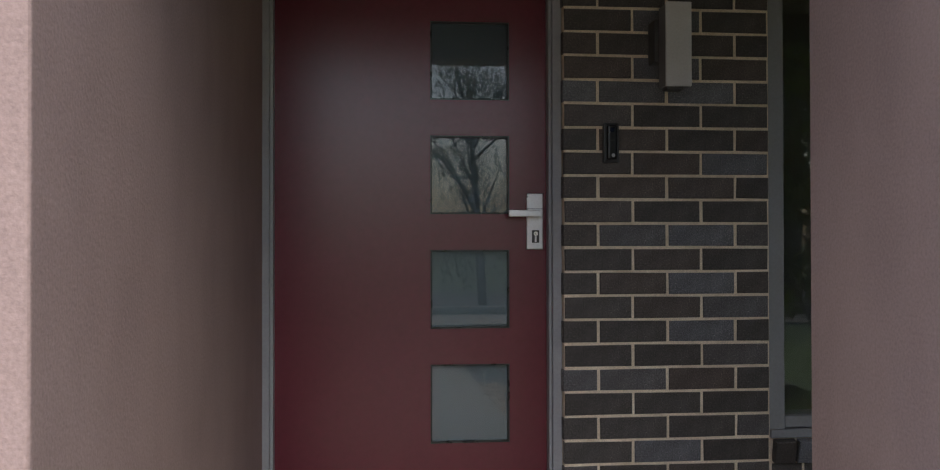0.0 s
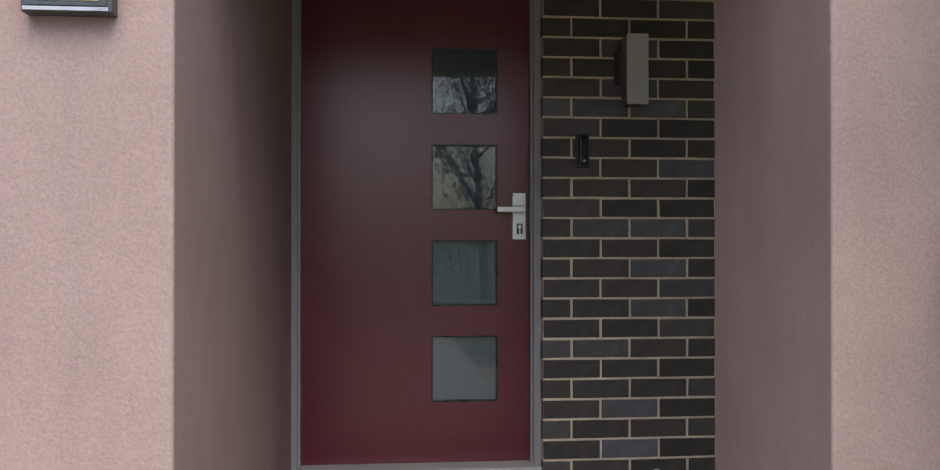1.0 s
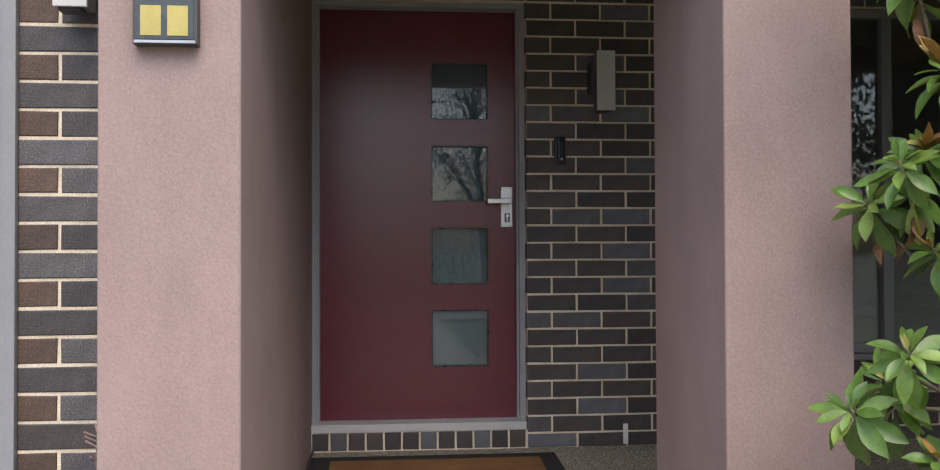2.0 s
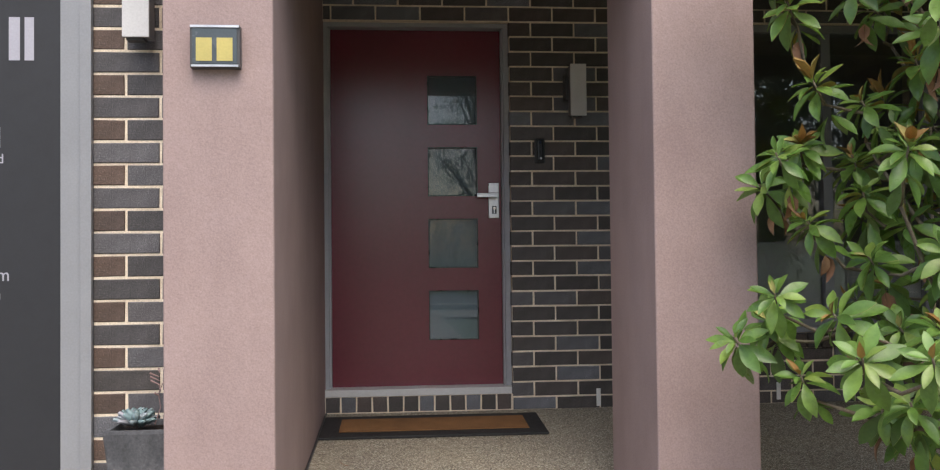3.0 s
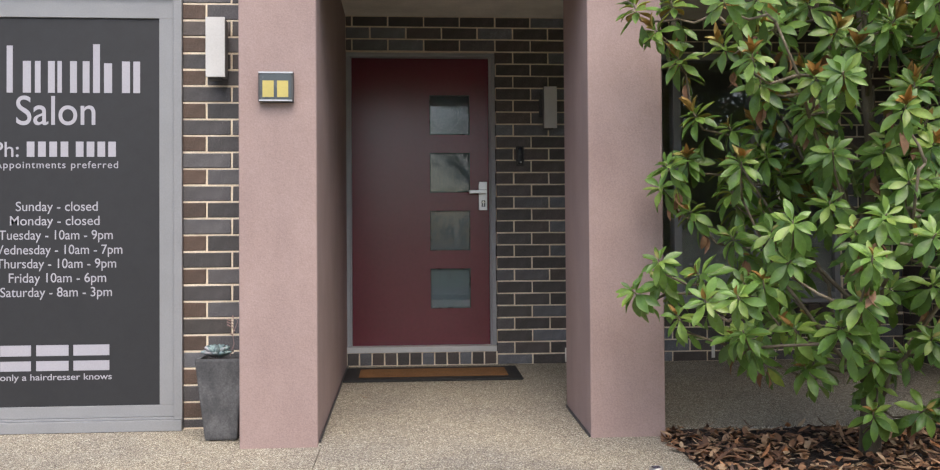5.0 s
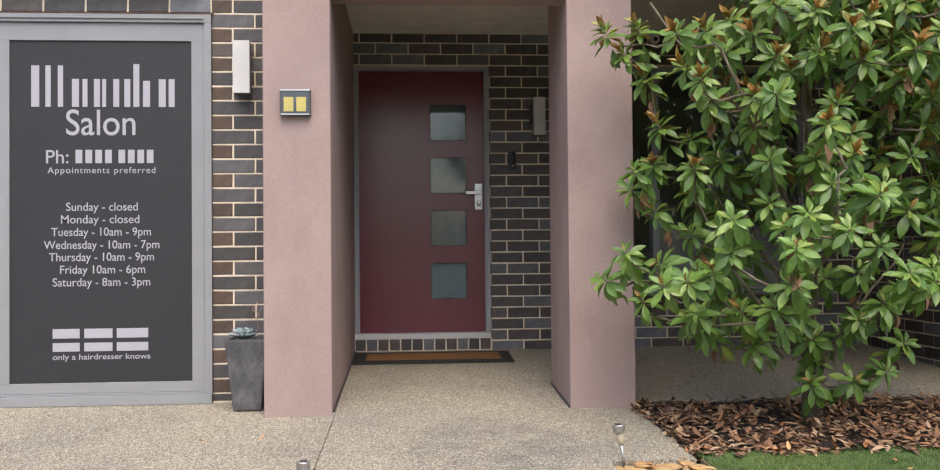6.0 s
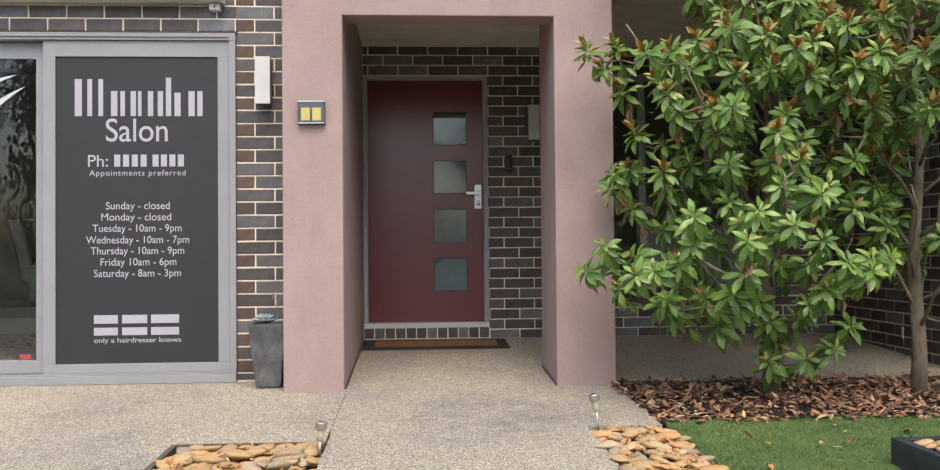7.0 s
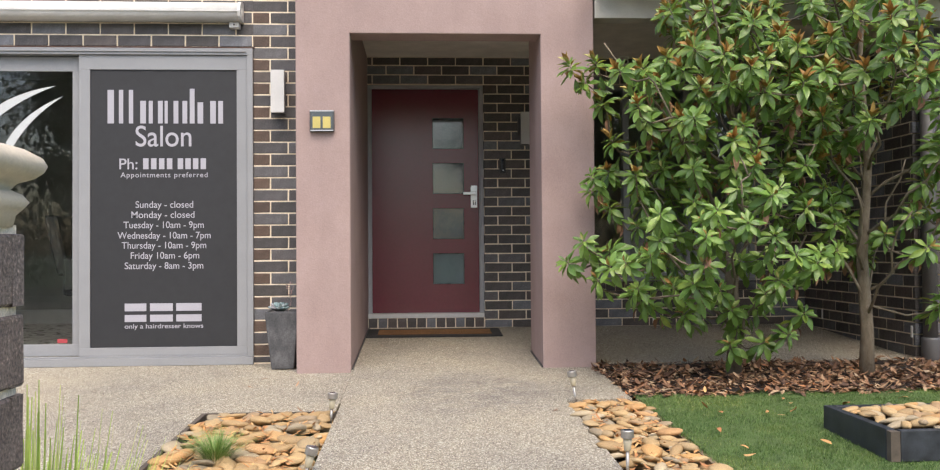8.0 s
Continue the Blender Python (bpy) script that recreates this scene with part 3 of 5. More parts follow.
# doorbell with a camera
bell = thing("video_doorbell", (0.714, BY - 0.01, 1.47), "small black video doorbell on a charcoal plate", "doorbell")
part("back_plate", boxed(0.685, 0.742, BY - 0.018, BY + 0.006, 1.399, 1.541, bevel=0.006), grey_plastic, bell)
part("body", boxed(0.695, 0.732, BY - 0.030, BY - 0.017, 1.410, 1.534, bevel=0.010, seg=3), black_plastic, bell)
b = tube(bmesh.new(), [(0.7135, BY - 0.029, 1.515), (0.7135, BY - 0.033, 1.515)], [0.009, 0.007], 16)
part("lens", b, solar_cell, bell)
b = tube(bmesh.new(), [(0.7175, BY - 0.029, 1.425), (0.7175, BY - 0.032, 1.425)], [0.007, 0.006], 16)
part("button", b, satin, bell)
part("mark", boxed(0.706, 0.722, BY - 0.0306, BY - 0.0295, 1.4775, 1.4790), pipe_paint, bell)


def wall_lamp(x0, x1, yw, z0, z1, label, reach=0.124):
    d = thing("wall_lamp", ((x0 + x1) / 2, yw, z0), label, "wall lamp", "up and down lamps by the doors")
    yf = yw - reach
    part("mounting_box", boxed(x0 - 0.012, x1 - 0.030, yf + 0.090, yw + 0.005, z0 + 0.10, z1 - 0.04, bevel=0.002), lamp_dark, d)
    part("body", boxed(x0 + 0.002, x1 - 0.002, yf + 0.012, yf + 0.088, z0 + 0.004, z1 - 0.004, bevel=0.002), lamp_body, d)
    part("front_plate", boxed(x0, x1, yf, yf + 0.011, z0, z1, bevel=0.002), lamp_silver, d, "pale silver front plate")
    part("lower_rim", boxed(x0 + 0.010, x1 - 0.024, yf + 0.018, yf + 0.069, z0 - 0.008, z0 + 0.003), lamp_dark, d)
    return d


wall_lamp(0.866, 0.956, BY, 1.649, 1.938, "silver box wall lamp on dark brick beside the door", 0.165)
wall_lamp(-1.093, -0.997, -1.62, 1.688, 1.992, "white box wall lamp on brown and grey brick")

# white weep vents
for (x, y, z, turn) in ((1.037, BY, 0.008, 0), (3.527, -0.382, 0.07, 1), (3.527, -1.10, 0.055, 1), (3.527, -1.815, 0.045, 1), (2.10, BY, 0.02, 0), (2.82, BY, 0.02, 0)):
    v = thing("weep_vent", (x, y, z), "small white plastic weep vent in a brick joint", "vent", "weep vents")
    b = boxed(x - 0.012, x + 0.012, y - 0.006, y + 0.004, z, z + 0.10, bevel=0.002) if not turn else boxed(x - 0.006, x + 0.004, y - 0.011, y + 0.011, z, z + 0.085, bevel=0.002)
    part("vent_body", b, white_plastic, v)

# door mat
m = thing("door_mat", (0.08, -0.4, gz(-0.4)), "brown coir door mat with a black rubber border", "door mat")


def tilted(x0, x1, y0, y1, lo, hi, bevel=0.0):
    b = boxed(x0, x1, y0, y1, lo, hi, bevel=bevel)
    for v in b.verts:
        v.co.z += gz(v.co.y)
    return b


part("rubber_border", tilted(-0.500, 0.655, -0.600, -0.165, 0.002, 0.014, 0.004), rubber, m)
part("coir_inset", tilted(-0.405, 0.568, -0.508, -0.245, 0.0145, 0.019, 0.002), coir, m)

# ---------------------------------------------------------------- number sign (bars in place of digits)
s = thing("house_sign", (-0.70, -2.01, 1.51), "dark glass number sign with yellow figures on pink render", "sign")
part("housing", boxed(-0.781, -0.617, -2.046, -2.008, 1.513, 1.656, bevel=0.003), lamp_dark, s)
part("face", boxed(-0.772, -0.626, -2.050, -2.0465, 1.525, 1.643), sign_face, s)
part("top_strip", boxed(-0.779, -0.619, -2.0515, -2.030, 1.6465, 1.6545), satin, s, "bright metal top strip")
part("bottom_strip", boxed(-0.776, -0.622, -2.0515, -2.035, 1.515, 1.522), satin, s, "bright metal bottom strip")
part("figure_bar", boxed(-0.760, -0.708, -2.0515, -2.0502, 1.534, 1.612), sign_yellow, s, "plain yellow bar")
part("figure_bar", boxed(-0.692, -0.640, -2.0515, -2.0502, 1.534, 1.612), sign_yellow, s, "plain yellow bar")

# ---------------------------------------------------------------- salon doors
win = tagged(new("window_1"), "grey aluminium salon sliding doors, one covered by a charcoal sign", "sliding door", "", "structure")
win.location = (-2.4, -1.6, -0.09)


def bar(name, x0, x1, y0, y1, z0, z1, mat=alu, par=None, bevel=0.002, label=""):
    return part(name, boxed(x0, x1, y0, y1, z0, z1, bevel=bevel), mat, par or win, label)


bar("jamb", -1.278, -1.237, -1.640, -1.50, -0.05, 2.118)
bar("jamb", -3.718, -3.677, -1.640, -1.50, -0.05, 2.118)
bar("head", -3.718, -1.237, -1.640, -1.50, 2.119, 2.166)
bar("head_track", -3.676, -1.279, -1.650, -1.642, 2.138, 2.146)
bar("sill", -3.718, -1.237, -1.655, -1.50, -0.105, -0.051)
bar("sill_track", -3.676, -1.279, -1.628, -1.618, -0.050, -0.038)


def sash(x0, x1, y0, y1, stile_l, stile_r, z0, z1, rail_b, rail_t, name):
    g = tagged(part("sash_rail", boxed(x0, x1, y0, y1, z0, z0 + rail_b, bevel=0.003), alu, win), "")
    bar("sash_rail", x0, x1, y0, y1, z1 - rail_t, z1)
    bar("sash_stile", x0, x0 + stile_l, y0, y1, z0 + rail_b, z1 - rail_t)
    bar("sash_stile", x1 - stile_r, x1, y0, y1, z0 + rail_b, z1 - rail_t)
    p = part(name, boxed(x0 + stile_l, x1 - stile_r, (y0 + y1) / 2 - 0.003, (y0 + y1) / 2 + 0.003, z0 + rail_b, z1 - rail_t), glass, win, "clear reflective glass")
    p.visible_shadow = False
    return p


sash(-2.467, -1.281, -1.622, -1.585, 0.077, 0.074, -0.037, 2.117, 0.060, 0.104, "pane")
left_pane = sash(-3.676, -2.455, -1.575, -1.540, 0.070, 0.075, -0.037, 2.112, 0.085, 0.105, "pane")
part("sticker", boxed(-2.640, -2.570, -1.5625, -1.5605, 0.055, 0.085), red_sticker, left_pane, "small red sticker")

# the charcoal sign on the right-hand sash
board = thing("salon_sign", (-1.87, -1.61, 0.03), "charcoal vinyl sign with pale lettering filling a glass sash", "sign")
SX0, SX1, SZ0, SZ1 = -2.389, -1.356, 0.024, 2.012
part("backing", boxed(SX0, SX1, -1.612, -1.607, SZ0, SZ1), poster_vinyl, board)


def split_letters(me, mat):
    """Cuts a line of lettering into its letters, each a part of the sign; pieces that stand above one another stay together."""
    b = bmesh.new()
    b.from_mesh(me)
    bmesh.ops.remove_doubles(b, verts=b.verts, dist=1e-6)
    left, groups = set(b.faces), []
    while left:
        stack, isle = [left.pop()], []
        while stack:
            f = stack.pop()
            isle.append(f)
            for e in f.edges:
                for q in e.link_faces:
                    if q in left:
                        left.discard(q)
                        stack.append(q)
        xs_ = [v.co.x for f in isle for v in f.verts]
        groups.append([min(xs_), max(xs_), isle])
    groups.sort(key=lambda q: q[0])
    merged = []
    for lo, hi, isle in groups:
        if merged and lo < merged[-1][1] - 0.3 * (hi - lo):
            merged[-1][1] = max(hi, merged[-1][1])
            merged[-1][2] += isle
        else:
            merged.append([lo, hi, isle])
    for lo, hi, isle in merged:
        c = bmesh.new()
        seen_ = {}
        for f in isle:
            c.faces.new([seen_.setdefault(v, None) or seen_.update({v: c.verts.new(v.co)}) or seen_[v] for v in f.verts])
        part("letter", c, mat, board)
    b.free()
    bpy.data.meshes.remove(me)


def words(text, x0, x1, z0, cap, mat=letter_vinyl, name="lettering", y=-1.6125, bold=0.0, spacing=1.0):
    """A line of lettering from x0 to x1, its capitals cap high on the line z0."""
    cu = bpy.data.curves.new(name, "FONT")
    cu.body, cu.size, cu.extrude, cu.offset, cu.space_character = text, 1.0, 0.0, bold, spacing
    tmp = new(name, cu)
    me = bpy.data.meshes.new_from_object(tmp.evaluated_get(bpy.context.evaluated_depsgraph_get()))
    bpy.data.objects.remove(tmp)
    co = [v.co.copy() for v in me.vertices]
    lo, hi = min(c.x for c in co), max(c.x for c in co)
    sx, sz = (x1 - x0) / (hi - lo), cap / 0.70
    for v, c in zip(me.vertices, co):
        v.co = (x0 + (c.x - lo) * sx, y, z0 + c.y * sz)
    me.materials.clear()
    me.materials.append(mat)
    split_letters(me, mat)


def flat_shape(outline, y, name, mat, par, thick=0.0012, label=""):
    """A thin cut-out from an (x, z) outline."""
    b = bmesh.new()
    f = [b.verts.new((x, y, z)) for x, z in outline]
    g = [b.verts.new((x, y + thick, z)) for x, z in outline]
    b.faces.new(f)
    b.faces.new(g[::-1])
    for i in range(len(f)):
        b.faces.new((f[i], g[i], g[(i + 1) % len(f)], f[(i + 1) % len(f)]))
    bmesh.ops.recalc_face_normals(b, faces=b.faces)
    bmesh.ops.triangulate(b, faces=[q for q in b.faces if len(q.verts) > 4])
    return part(name, b, mat, par, label)


def rect(x0, x1, z0, z1, name="logo_shape"):
    return flat_shape([(x0, z0), (x1, z0), (x1, z1), (x0, z1)], -1.6135, name, letter_vinyl, board)


# business name as plain shapes in its colour
for x, w, z1 in ((-2.270, 0.045, 1.868), (-2.190, 0.030, 1.868), (-2.120, 0.030, 1.868), (-2.040, 0.040, 1.790), (-1.980, 0.028, 1.790), (-1.915, 0.034, 1.790),
                 (-1.868, 0.022, 1.790), (-1.805, 0.034, 1.790), (-1.742, 0.034, 1.790), (-1.690, 0.034, 1.878), (-1.635, 0.040, 1.780), (-1.545, 0.040, 1.790), (-1.488, 0.034, 1.790)):
    rect(x, x + w, 1.627, z1)
words("Salon", -2.073, -1.679, 1.463, 0.150, bold=0.004)
words("Ph:", -2.187, -2.060, 1.298, 0.078, bold=0.004)
for k, x in enumerate((-2.020, -1.964, -1.908, -1.852, -1.776, -1.722, -1.668, -1.614)):
    rect(x, x + 0.038, 1.298, 1.376, "number_bar")
words("Appointments preferred", -2.179, -1.565, 1.240, 0.036, bold=0.004, spacing=1.15)
HOURS = (("Sunday - closed", -2.074, -1.667, 1.021), ("Monday - closed", -2.103, -1.658, 0.948), ("Tuesday - 10am - 9pm", -2.158, -1.592, 0.875),
         ("Wednesday - 10am - 7pm", -2.200, -1.544, 0.800), ("Thursday - 10am - 9pm", -2.171, -1.575, 0.729), ("Friday 10am - 6pm", -2.108, -1.625, 0.656),
         ("Saturday - 8am - 3pm", -2.150, -1.596, 0.583))
for text, x0, x1, z in HOURS:
    words(text, x0, x1, z, 0.048, bold=0.003)
# product mark as plain shapes
for x0, x1 in ((-2.150, -1.998), (-1.972, -1.812), (-1.788, -1.609)):
    rect(x0, x1, 0.281, 0.336)
    rect(x0, x1, 0.205, 0.255)
words("only a hairdresser knows", -2.150, -1.597, 0.158, 0.032, bold=0.008)


# white swoosh decals on the clear sash
def crescent(c0, c1, bulge, width, name="decal"):
    (x0, z0), (x1, z1) = c0, c1
    d = Vector((x1 - x0, z1 - z0))
    nrm = Vector((-d.y, d.x)).normalized()
    pts, n = [], 18
    for side in (1, -1):
        row = []
        for k in range(n + 1):
            t = k / n
            p = Vector((x0, z0)) + d * t + nrm * (bulge * 4 * t * (1 - t))
            w = width * math.sin(math.pi * min(1, t * 0.94 + 0.06)) ** 0.8 * 0.5
            row.append(p + nrm * w * side)
        pts += row if side == 1 else row[::-1][1:-1]
    return flat_shape([(p.x, p.y) for p in pts], -1.5628, name, letter_white, left_pane, label="white vinyl swoosh")


crescent((-3.45, 1.10), (-2.655, 1.905), 0.17, 0.080)
crescent((-3.08, 1.08), (-2.600, 1.830), 0.13, 0.058)
crescent((-3.24, 0.45), (-3.100, 1.45), -0.10, 0.14)

# awning cassette above the salon doors
aw = thing("awning", (-2.6, -1.72, 2.40), "closed pale grey roller awning cassette above the salon doors", "awning")
prof = [(-0.005, 0.072), (-0.060, 0.074), (-0.105, 0.060), (-0.132, 0.030), (-0.140, -0.005), (-0.128, -0.040), (-0.100, -0.058), (-0.050, -0.062), (-0.005, -0.058)]


def extrude_x(b, outline, x0, x1):
    f = [b.verts.new((x0, y, z)) for y, z in outline]
    g = [b.verts.new((x1, y, z)) for y, z in outline]
    n = len(f)
    b.faces.new(f)
    b.faces.new(g[::-1])
    for i in range(n):
        b.faces.new((f[i], f[(i + 1) % n], g[(i + 1) % n], g[i]))
    bmesh.ops.recalc_face_normals(b, faces=b.faces)
    return b


AZ, AY = 2.412, -1.622
part("cassette", extrude_x(bmesh.new(), [(AY + y, AZ + z) for y, z in prof], -4.6, -1.322), white_paint, aw, "", True)
cap_ = part("end_cap", extrude_x(bmesh.new(), [(AY + y * 1.03, AZ + z * 1.05) for y, z in prof], -1.3215, -1.300), lamp_silver, aw, "grey moulded end cap")
b = tube(bmesh.new(), [(-1.301, AY - 0.07, AZ), (-1.2965, AY - 0.07, AZ)], [0.03, 0.026], 18)
part("end_disc", b, white_plastic, cap_)
part("front_lip", boxed(-4.6, -1.322, AY - 0.146, AY - 0.136, AZ - 0.012, AZ - 0.004), lamp_silver, aw)
part("bracket", boxed(-1.395, -1.325, AY - 0.060, AY + 0.006, AZ - 0.105, AZ - 0.064, bevel=0.003), lamp_silver, aw, "grey metal bracket")
b = tube(bmesh.new(), [(-1.36, AY - 0.060, AZ - 0.085), (-1.36, AY - 0.064, AZ - 0.085)], [0.007, 0.007], 10)
part("bolt", b, lamp_dark, aw)

# salon chair behind the clear sash
ch = thing("salon_chair", (-2.62, -0.75, -0.05), "black leather salon chair behind the glass", "chair")
part("seat", boxed(-2.83, -2.40, -1.00, -0.50, 0.36, 0.50, bevel=0.04, seg=3), black_leather, ch)
b = boxed(-2.86, -2.76, -1.02, -0.52, 0.52, 1.00, bevel=0.035, seg=3)
for v in b.verts:
    v.co.x -= (v.co.z - 0.5) * 0.22
part("backrest", b, black_leather, ch)
part("armrest", boxed(-2.80, -2.42, -1.06, -1.01, 0.40, 0.66, bevel=0.02), black_leather, ch)
part("armrest", boxed(-2.80, -2.42, -0.49, -0.44, 0.40, 0.66, bevel=0.02), black_leather, ch)
part("pedestal", lathe(bmesh.new(), -2.62, -0.75, [(0.24, -0.049), (0.24, -0.03), (0.05, -0.01), (0.035, 0.02), (0.035, 0.36)]), satin, ch)

# ---------------------------------------------------------------- porch window
w2 = tagged(new("window_2"), "grey framed porch window with three dark panes", "window", "", "structure")
w2.location = (2.17, 0.0, 0.41)
X0, X1, Z0, Z1 = 1.303, 3.058, 0.412, 2.213
part("frame_stile", boxed(X0, X0 + 0.058, BY + 0.010, 0.10, Z0, Z1, bevel=0.003), alu, w2)
part("frame_stile", boxed(X1 - 0.042, X1, BY + 0.010, 0.10, Z0, Z1, bevel=0.003), alu, w2)
part("frame_rail", boxed(X0 + 0.059, X1 - 0.043, BY + 0.010, 0.10, Z1 - 0.045, Z1, bevel=0.003), alu, w2)
part("frame_rail", boxed(X0 + 0.059, X1 - 0.043, BY + 0.010, 0.10, Z0 + 0.030, Z0 + 0.072, bevel=0.003), alu, w2)
part("window_sill", boxed(X0, X1, BY - 0.006, 0.10, Z0 - 0.004, Z0 + 0.026, bevel=0.003), alu, w2)
cuts = [X0 + 0.059, 1.86, 2.43, X1 - 0.043]
for x in cuts[1:3]:
    part("mullion", boxed(x - 0.028, x + 0.028, BY + 0.013, 0.09, Z0 + 0.073, Z1 - 0.046, bevel=0.003), alu, w2)
for a, c in zip(cuts, cuts[1:]):
    p = part("pane", boxed(a + 0.001, c - 0.001, BY + 0.046, BY + 0.052, Z0 + 0.073, Z1 - 0.046), glass, w2, "dark reflective glass")
    p.visible_shadow = False
    if a > 1.5:
        part("privacy_film", boxed(a + 0.001, c - 0.001, BY + 0.056, BY + 0.058, Z0 + 0.073, 0.935), pale_film, p, "pale grey privacy film")

# security camera under the porch ceiling
sc = thing("security_camera", (1.86, -0.08, 2.40), "small white dome security camera under the porch ceiling", "camera")
part("base", lathe(bmesh.new(), 1.83, -0.10, [(0.045, 2.459), (0.045, 2.44), (0.02, 2.43)]), white_plastic, sc, "", True)
part("body", tube(bmesh.new(), [(1.83, -0.07, 2.405), (1.83, -0.10, 2.405), (1.83, -0.15, 2.40), (1.83, -0.165, 2.399)], [0.02, 0.034, 0.034, 0.026], 16), white_plastic, sc, "", True)
part("lens", tube(bmesh.new(), [(1.83, -0.165, 2.399), (1.83, -0.17, 2.399)], [0.018, 0.016], 14), black_plastic, sc)

# downpipe at the end of the return wall
dp = thing("downpipe", (3.58, -1.93, gz(-1.93)), "grey painted downpipe at the wall's end", "downpipe")
part("pipe", lathe(bmesh.new(), 3.60, -1.925, [(0.05, -0.10), (0.05, 2.30)], 20), pipe_paint, dp, "", True)
part("collar", lathe(bmesh.new(), 3.60, -1.925, [(0.058, -0.11), (0.062, -0.10), (0.062, 0.04), (0.058, 0.055), (0.051, 0.056)], 20), pipe_paint, dp, "", True)

# ---------------------------------------------------------------- pot with a succulent
pot = thing("plant_pot", (-1.0, -1.79, gz(-1.79) - 0.016), "tapered square charcoal pot with a blue succulent", "plant pot")
PX, PY, PB, PT = -0.996, -1.790, gz(-1.79) - 0.014, 0.286
b = bmesh.new()
square_turned(b, PX, PY, [(0.074, PB), (0.078, PB + 0.01), (0.116, PT - 0.012), (0.114, PT), (0.098, PT), (0.092, PT - 0.03)], 0.008)
part("pot_body", b, pot_concrete, pot)
part("potting_soil", boxed(PX - 0.088, PX + 0.088, PY - 0.088, PY + 0.088, PT - 0.028, PT - 0.018), soil, pot)
succ = part("succulent", bmesh.new(), succulent_leaf, pot, "blue-grey rosette succulent")
b = bmesh.new()
for ring, (n, rad, tilt, ln) in enumerate(((5, 0.003, 82, 0.044), (7, 0.008, 66, 0.056), (9, 0.012, 46, 0.066), (10, 0.015, 24, 0.068))):
    for k in range(n):
        a = 2 * math.pi * (k + 0.5 * (ring % 2)) / n
        mtx = Matrix.Translation((PX - 0.03, PY - 0.01, PT + 0.012 - ring * 0.003)) @ Matrix.Rotation(a, 4, "Z") @ Matrix.Translation((rad, 0, 0)) @ Matrix.Rotation(-radians(tilt), 4, "Y")
        prof2 = ((0, 0.006), (0.38, 0.014), (0.65, 0.0155), (0.88, 0.007), (1.0, 0.0006))
        top = [(b.verts.new(mtx @ Vector((t * ln, -w, 0.003 + 0.25 * w))), b.verts.new(mtx @ Vector((t * ln, 0, -0.002))), b.verts.new(mtx @ Vector((t * ln, w, 0.003 + 0.25 * w))), b.verts.new(mtx @ Vector((t * ln, 0, -0.009)))) for t, w in prof2]
        for p, q in zip(top, top[1:]):
            for i, j in ((0, 1), (1, 2), (2, 3), (3, 0)):
                b.faces.new((p[i], q[i], q[j], p[j]))
b.normal_update()
b.to_mesh(succ.data)
b.free()
succ.data.shade_smooth()
b = tube(bmesh.new(), [(PX + 0.03, PY, PT), (PX + 0.05, PY, PT + 0.06), (PX + 0.045, PY - 0.01, PT + 0.11), (PX + 0.07, PY - 0.01, PT + 0.17), (PX + 0.06, PY - 0.01, PT + 0.20)], [0.0022, 0.0022, 0.002, 0.0015, 0.001], 6)
for k in range(7):
    z = PT + 0.10 + k * 0.014
    tube(b, [(PX + 0.05, PY - 0.01, z), (PX + 0.05 + rnd.uniform(-0.035, 0.03), PY - 0.01 + rnd.uniform(-0.02, 0.02), z + 0.016)], [0.0015, 0.004], 5)
part("flower_stalk", b, stalk_pink, pot, "dry pinkish flower stalk")


# ---------------------------------------------------------------- garden
def earth_sheet(name, x0, x1, y0, y1, lift, rough, mat, label, nx=60, ny=40):
    b = bmesh.new()
    rows_ = []
    for j in range(ny + 1):
        y = y0 + (y1 - y0) * j / ny
        row = []
        for i in range(nx + 1):
            x = x0 + (x1 - x0) * i / nx
            h = noise.noise(Vector((x * 5, y * 5, 1))) * rough + noise.noise(Vector((x * 19, y * 19, 4))) * rough * 0.5
            row.append(b.verts.new((x, y, gz(y) + lift + h)))
        rows_.append(row)
    for p, q in zip(rows_, rows_[1:]):
        for i in range(nx):
            b.faces.new((p[i], p[i + 1], q[i + 1], q[i]))
    return setting(name, b, mat, label, "garden bed", True)


earth_sheet("ground_mulch", 1.12, 5.0, -3.02, -1.84, -0.012, 0.012, soil, "dark bark mulch bed under the magnolias")
earth_sheet("ground_stone_bed", -1.20, -0.47, -7.0, -3.24, -0.060, 0.006, soil, "dark soil under river stones", 20, 60)
earth_sheet("ground_stone_strip", 0.77, 1.18, -7.5, -3.08, -0.058, 0.006, soil, "dark soil under a strip of river stones", 14, 60)
lawn = earth_sheet("ground_lawn", 1.20, 6.0, -9.0, -3.00, -0.005, 0.006, turf_base, "short bright green lawn", 60, 60)


def edging(x0, y0, x1, y1, mat, label):
    b = bmesh.new()
    n, d = 8, Vector((x1 - x0, y1 - y0)).normalized() * 0.012
    for k in range(n):
        ya, yb = y0 + (y1 - y0) * k / n, y0 + (y1 - y0) * (k + 1) / n
        xa, xb = x0 + (x1 - x0) * k / n, x0 + (x1 - x0) * (k + 1) / n
        slab(b, [(xa - 0.012, ya), (xa + 0.012, ya), (xb + 0.012, yb), (xb - 0.012, yb)], -0.4, lambda y: gz(y) - 0.012)
    bmesh.ops.recalc_face_normals(b, faces=b.faces)
    return setting("trim_edging", b, mat, label, "edging")


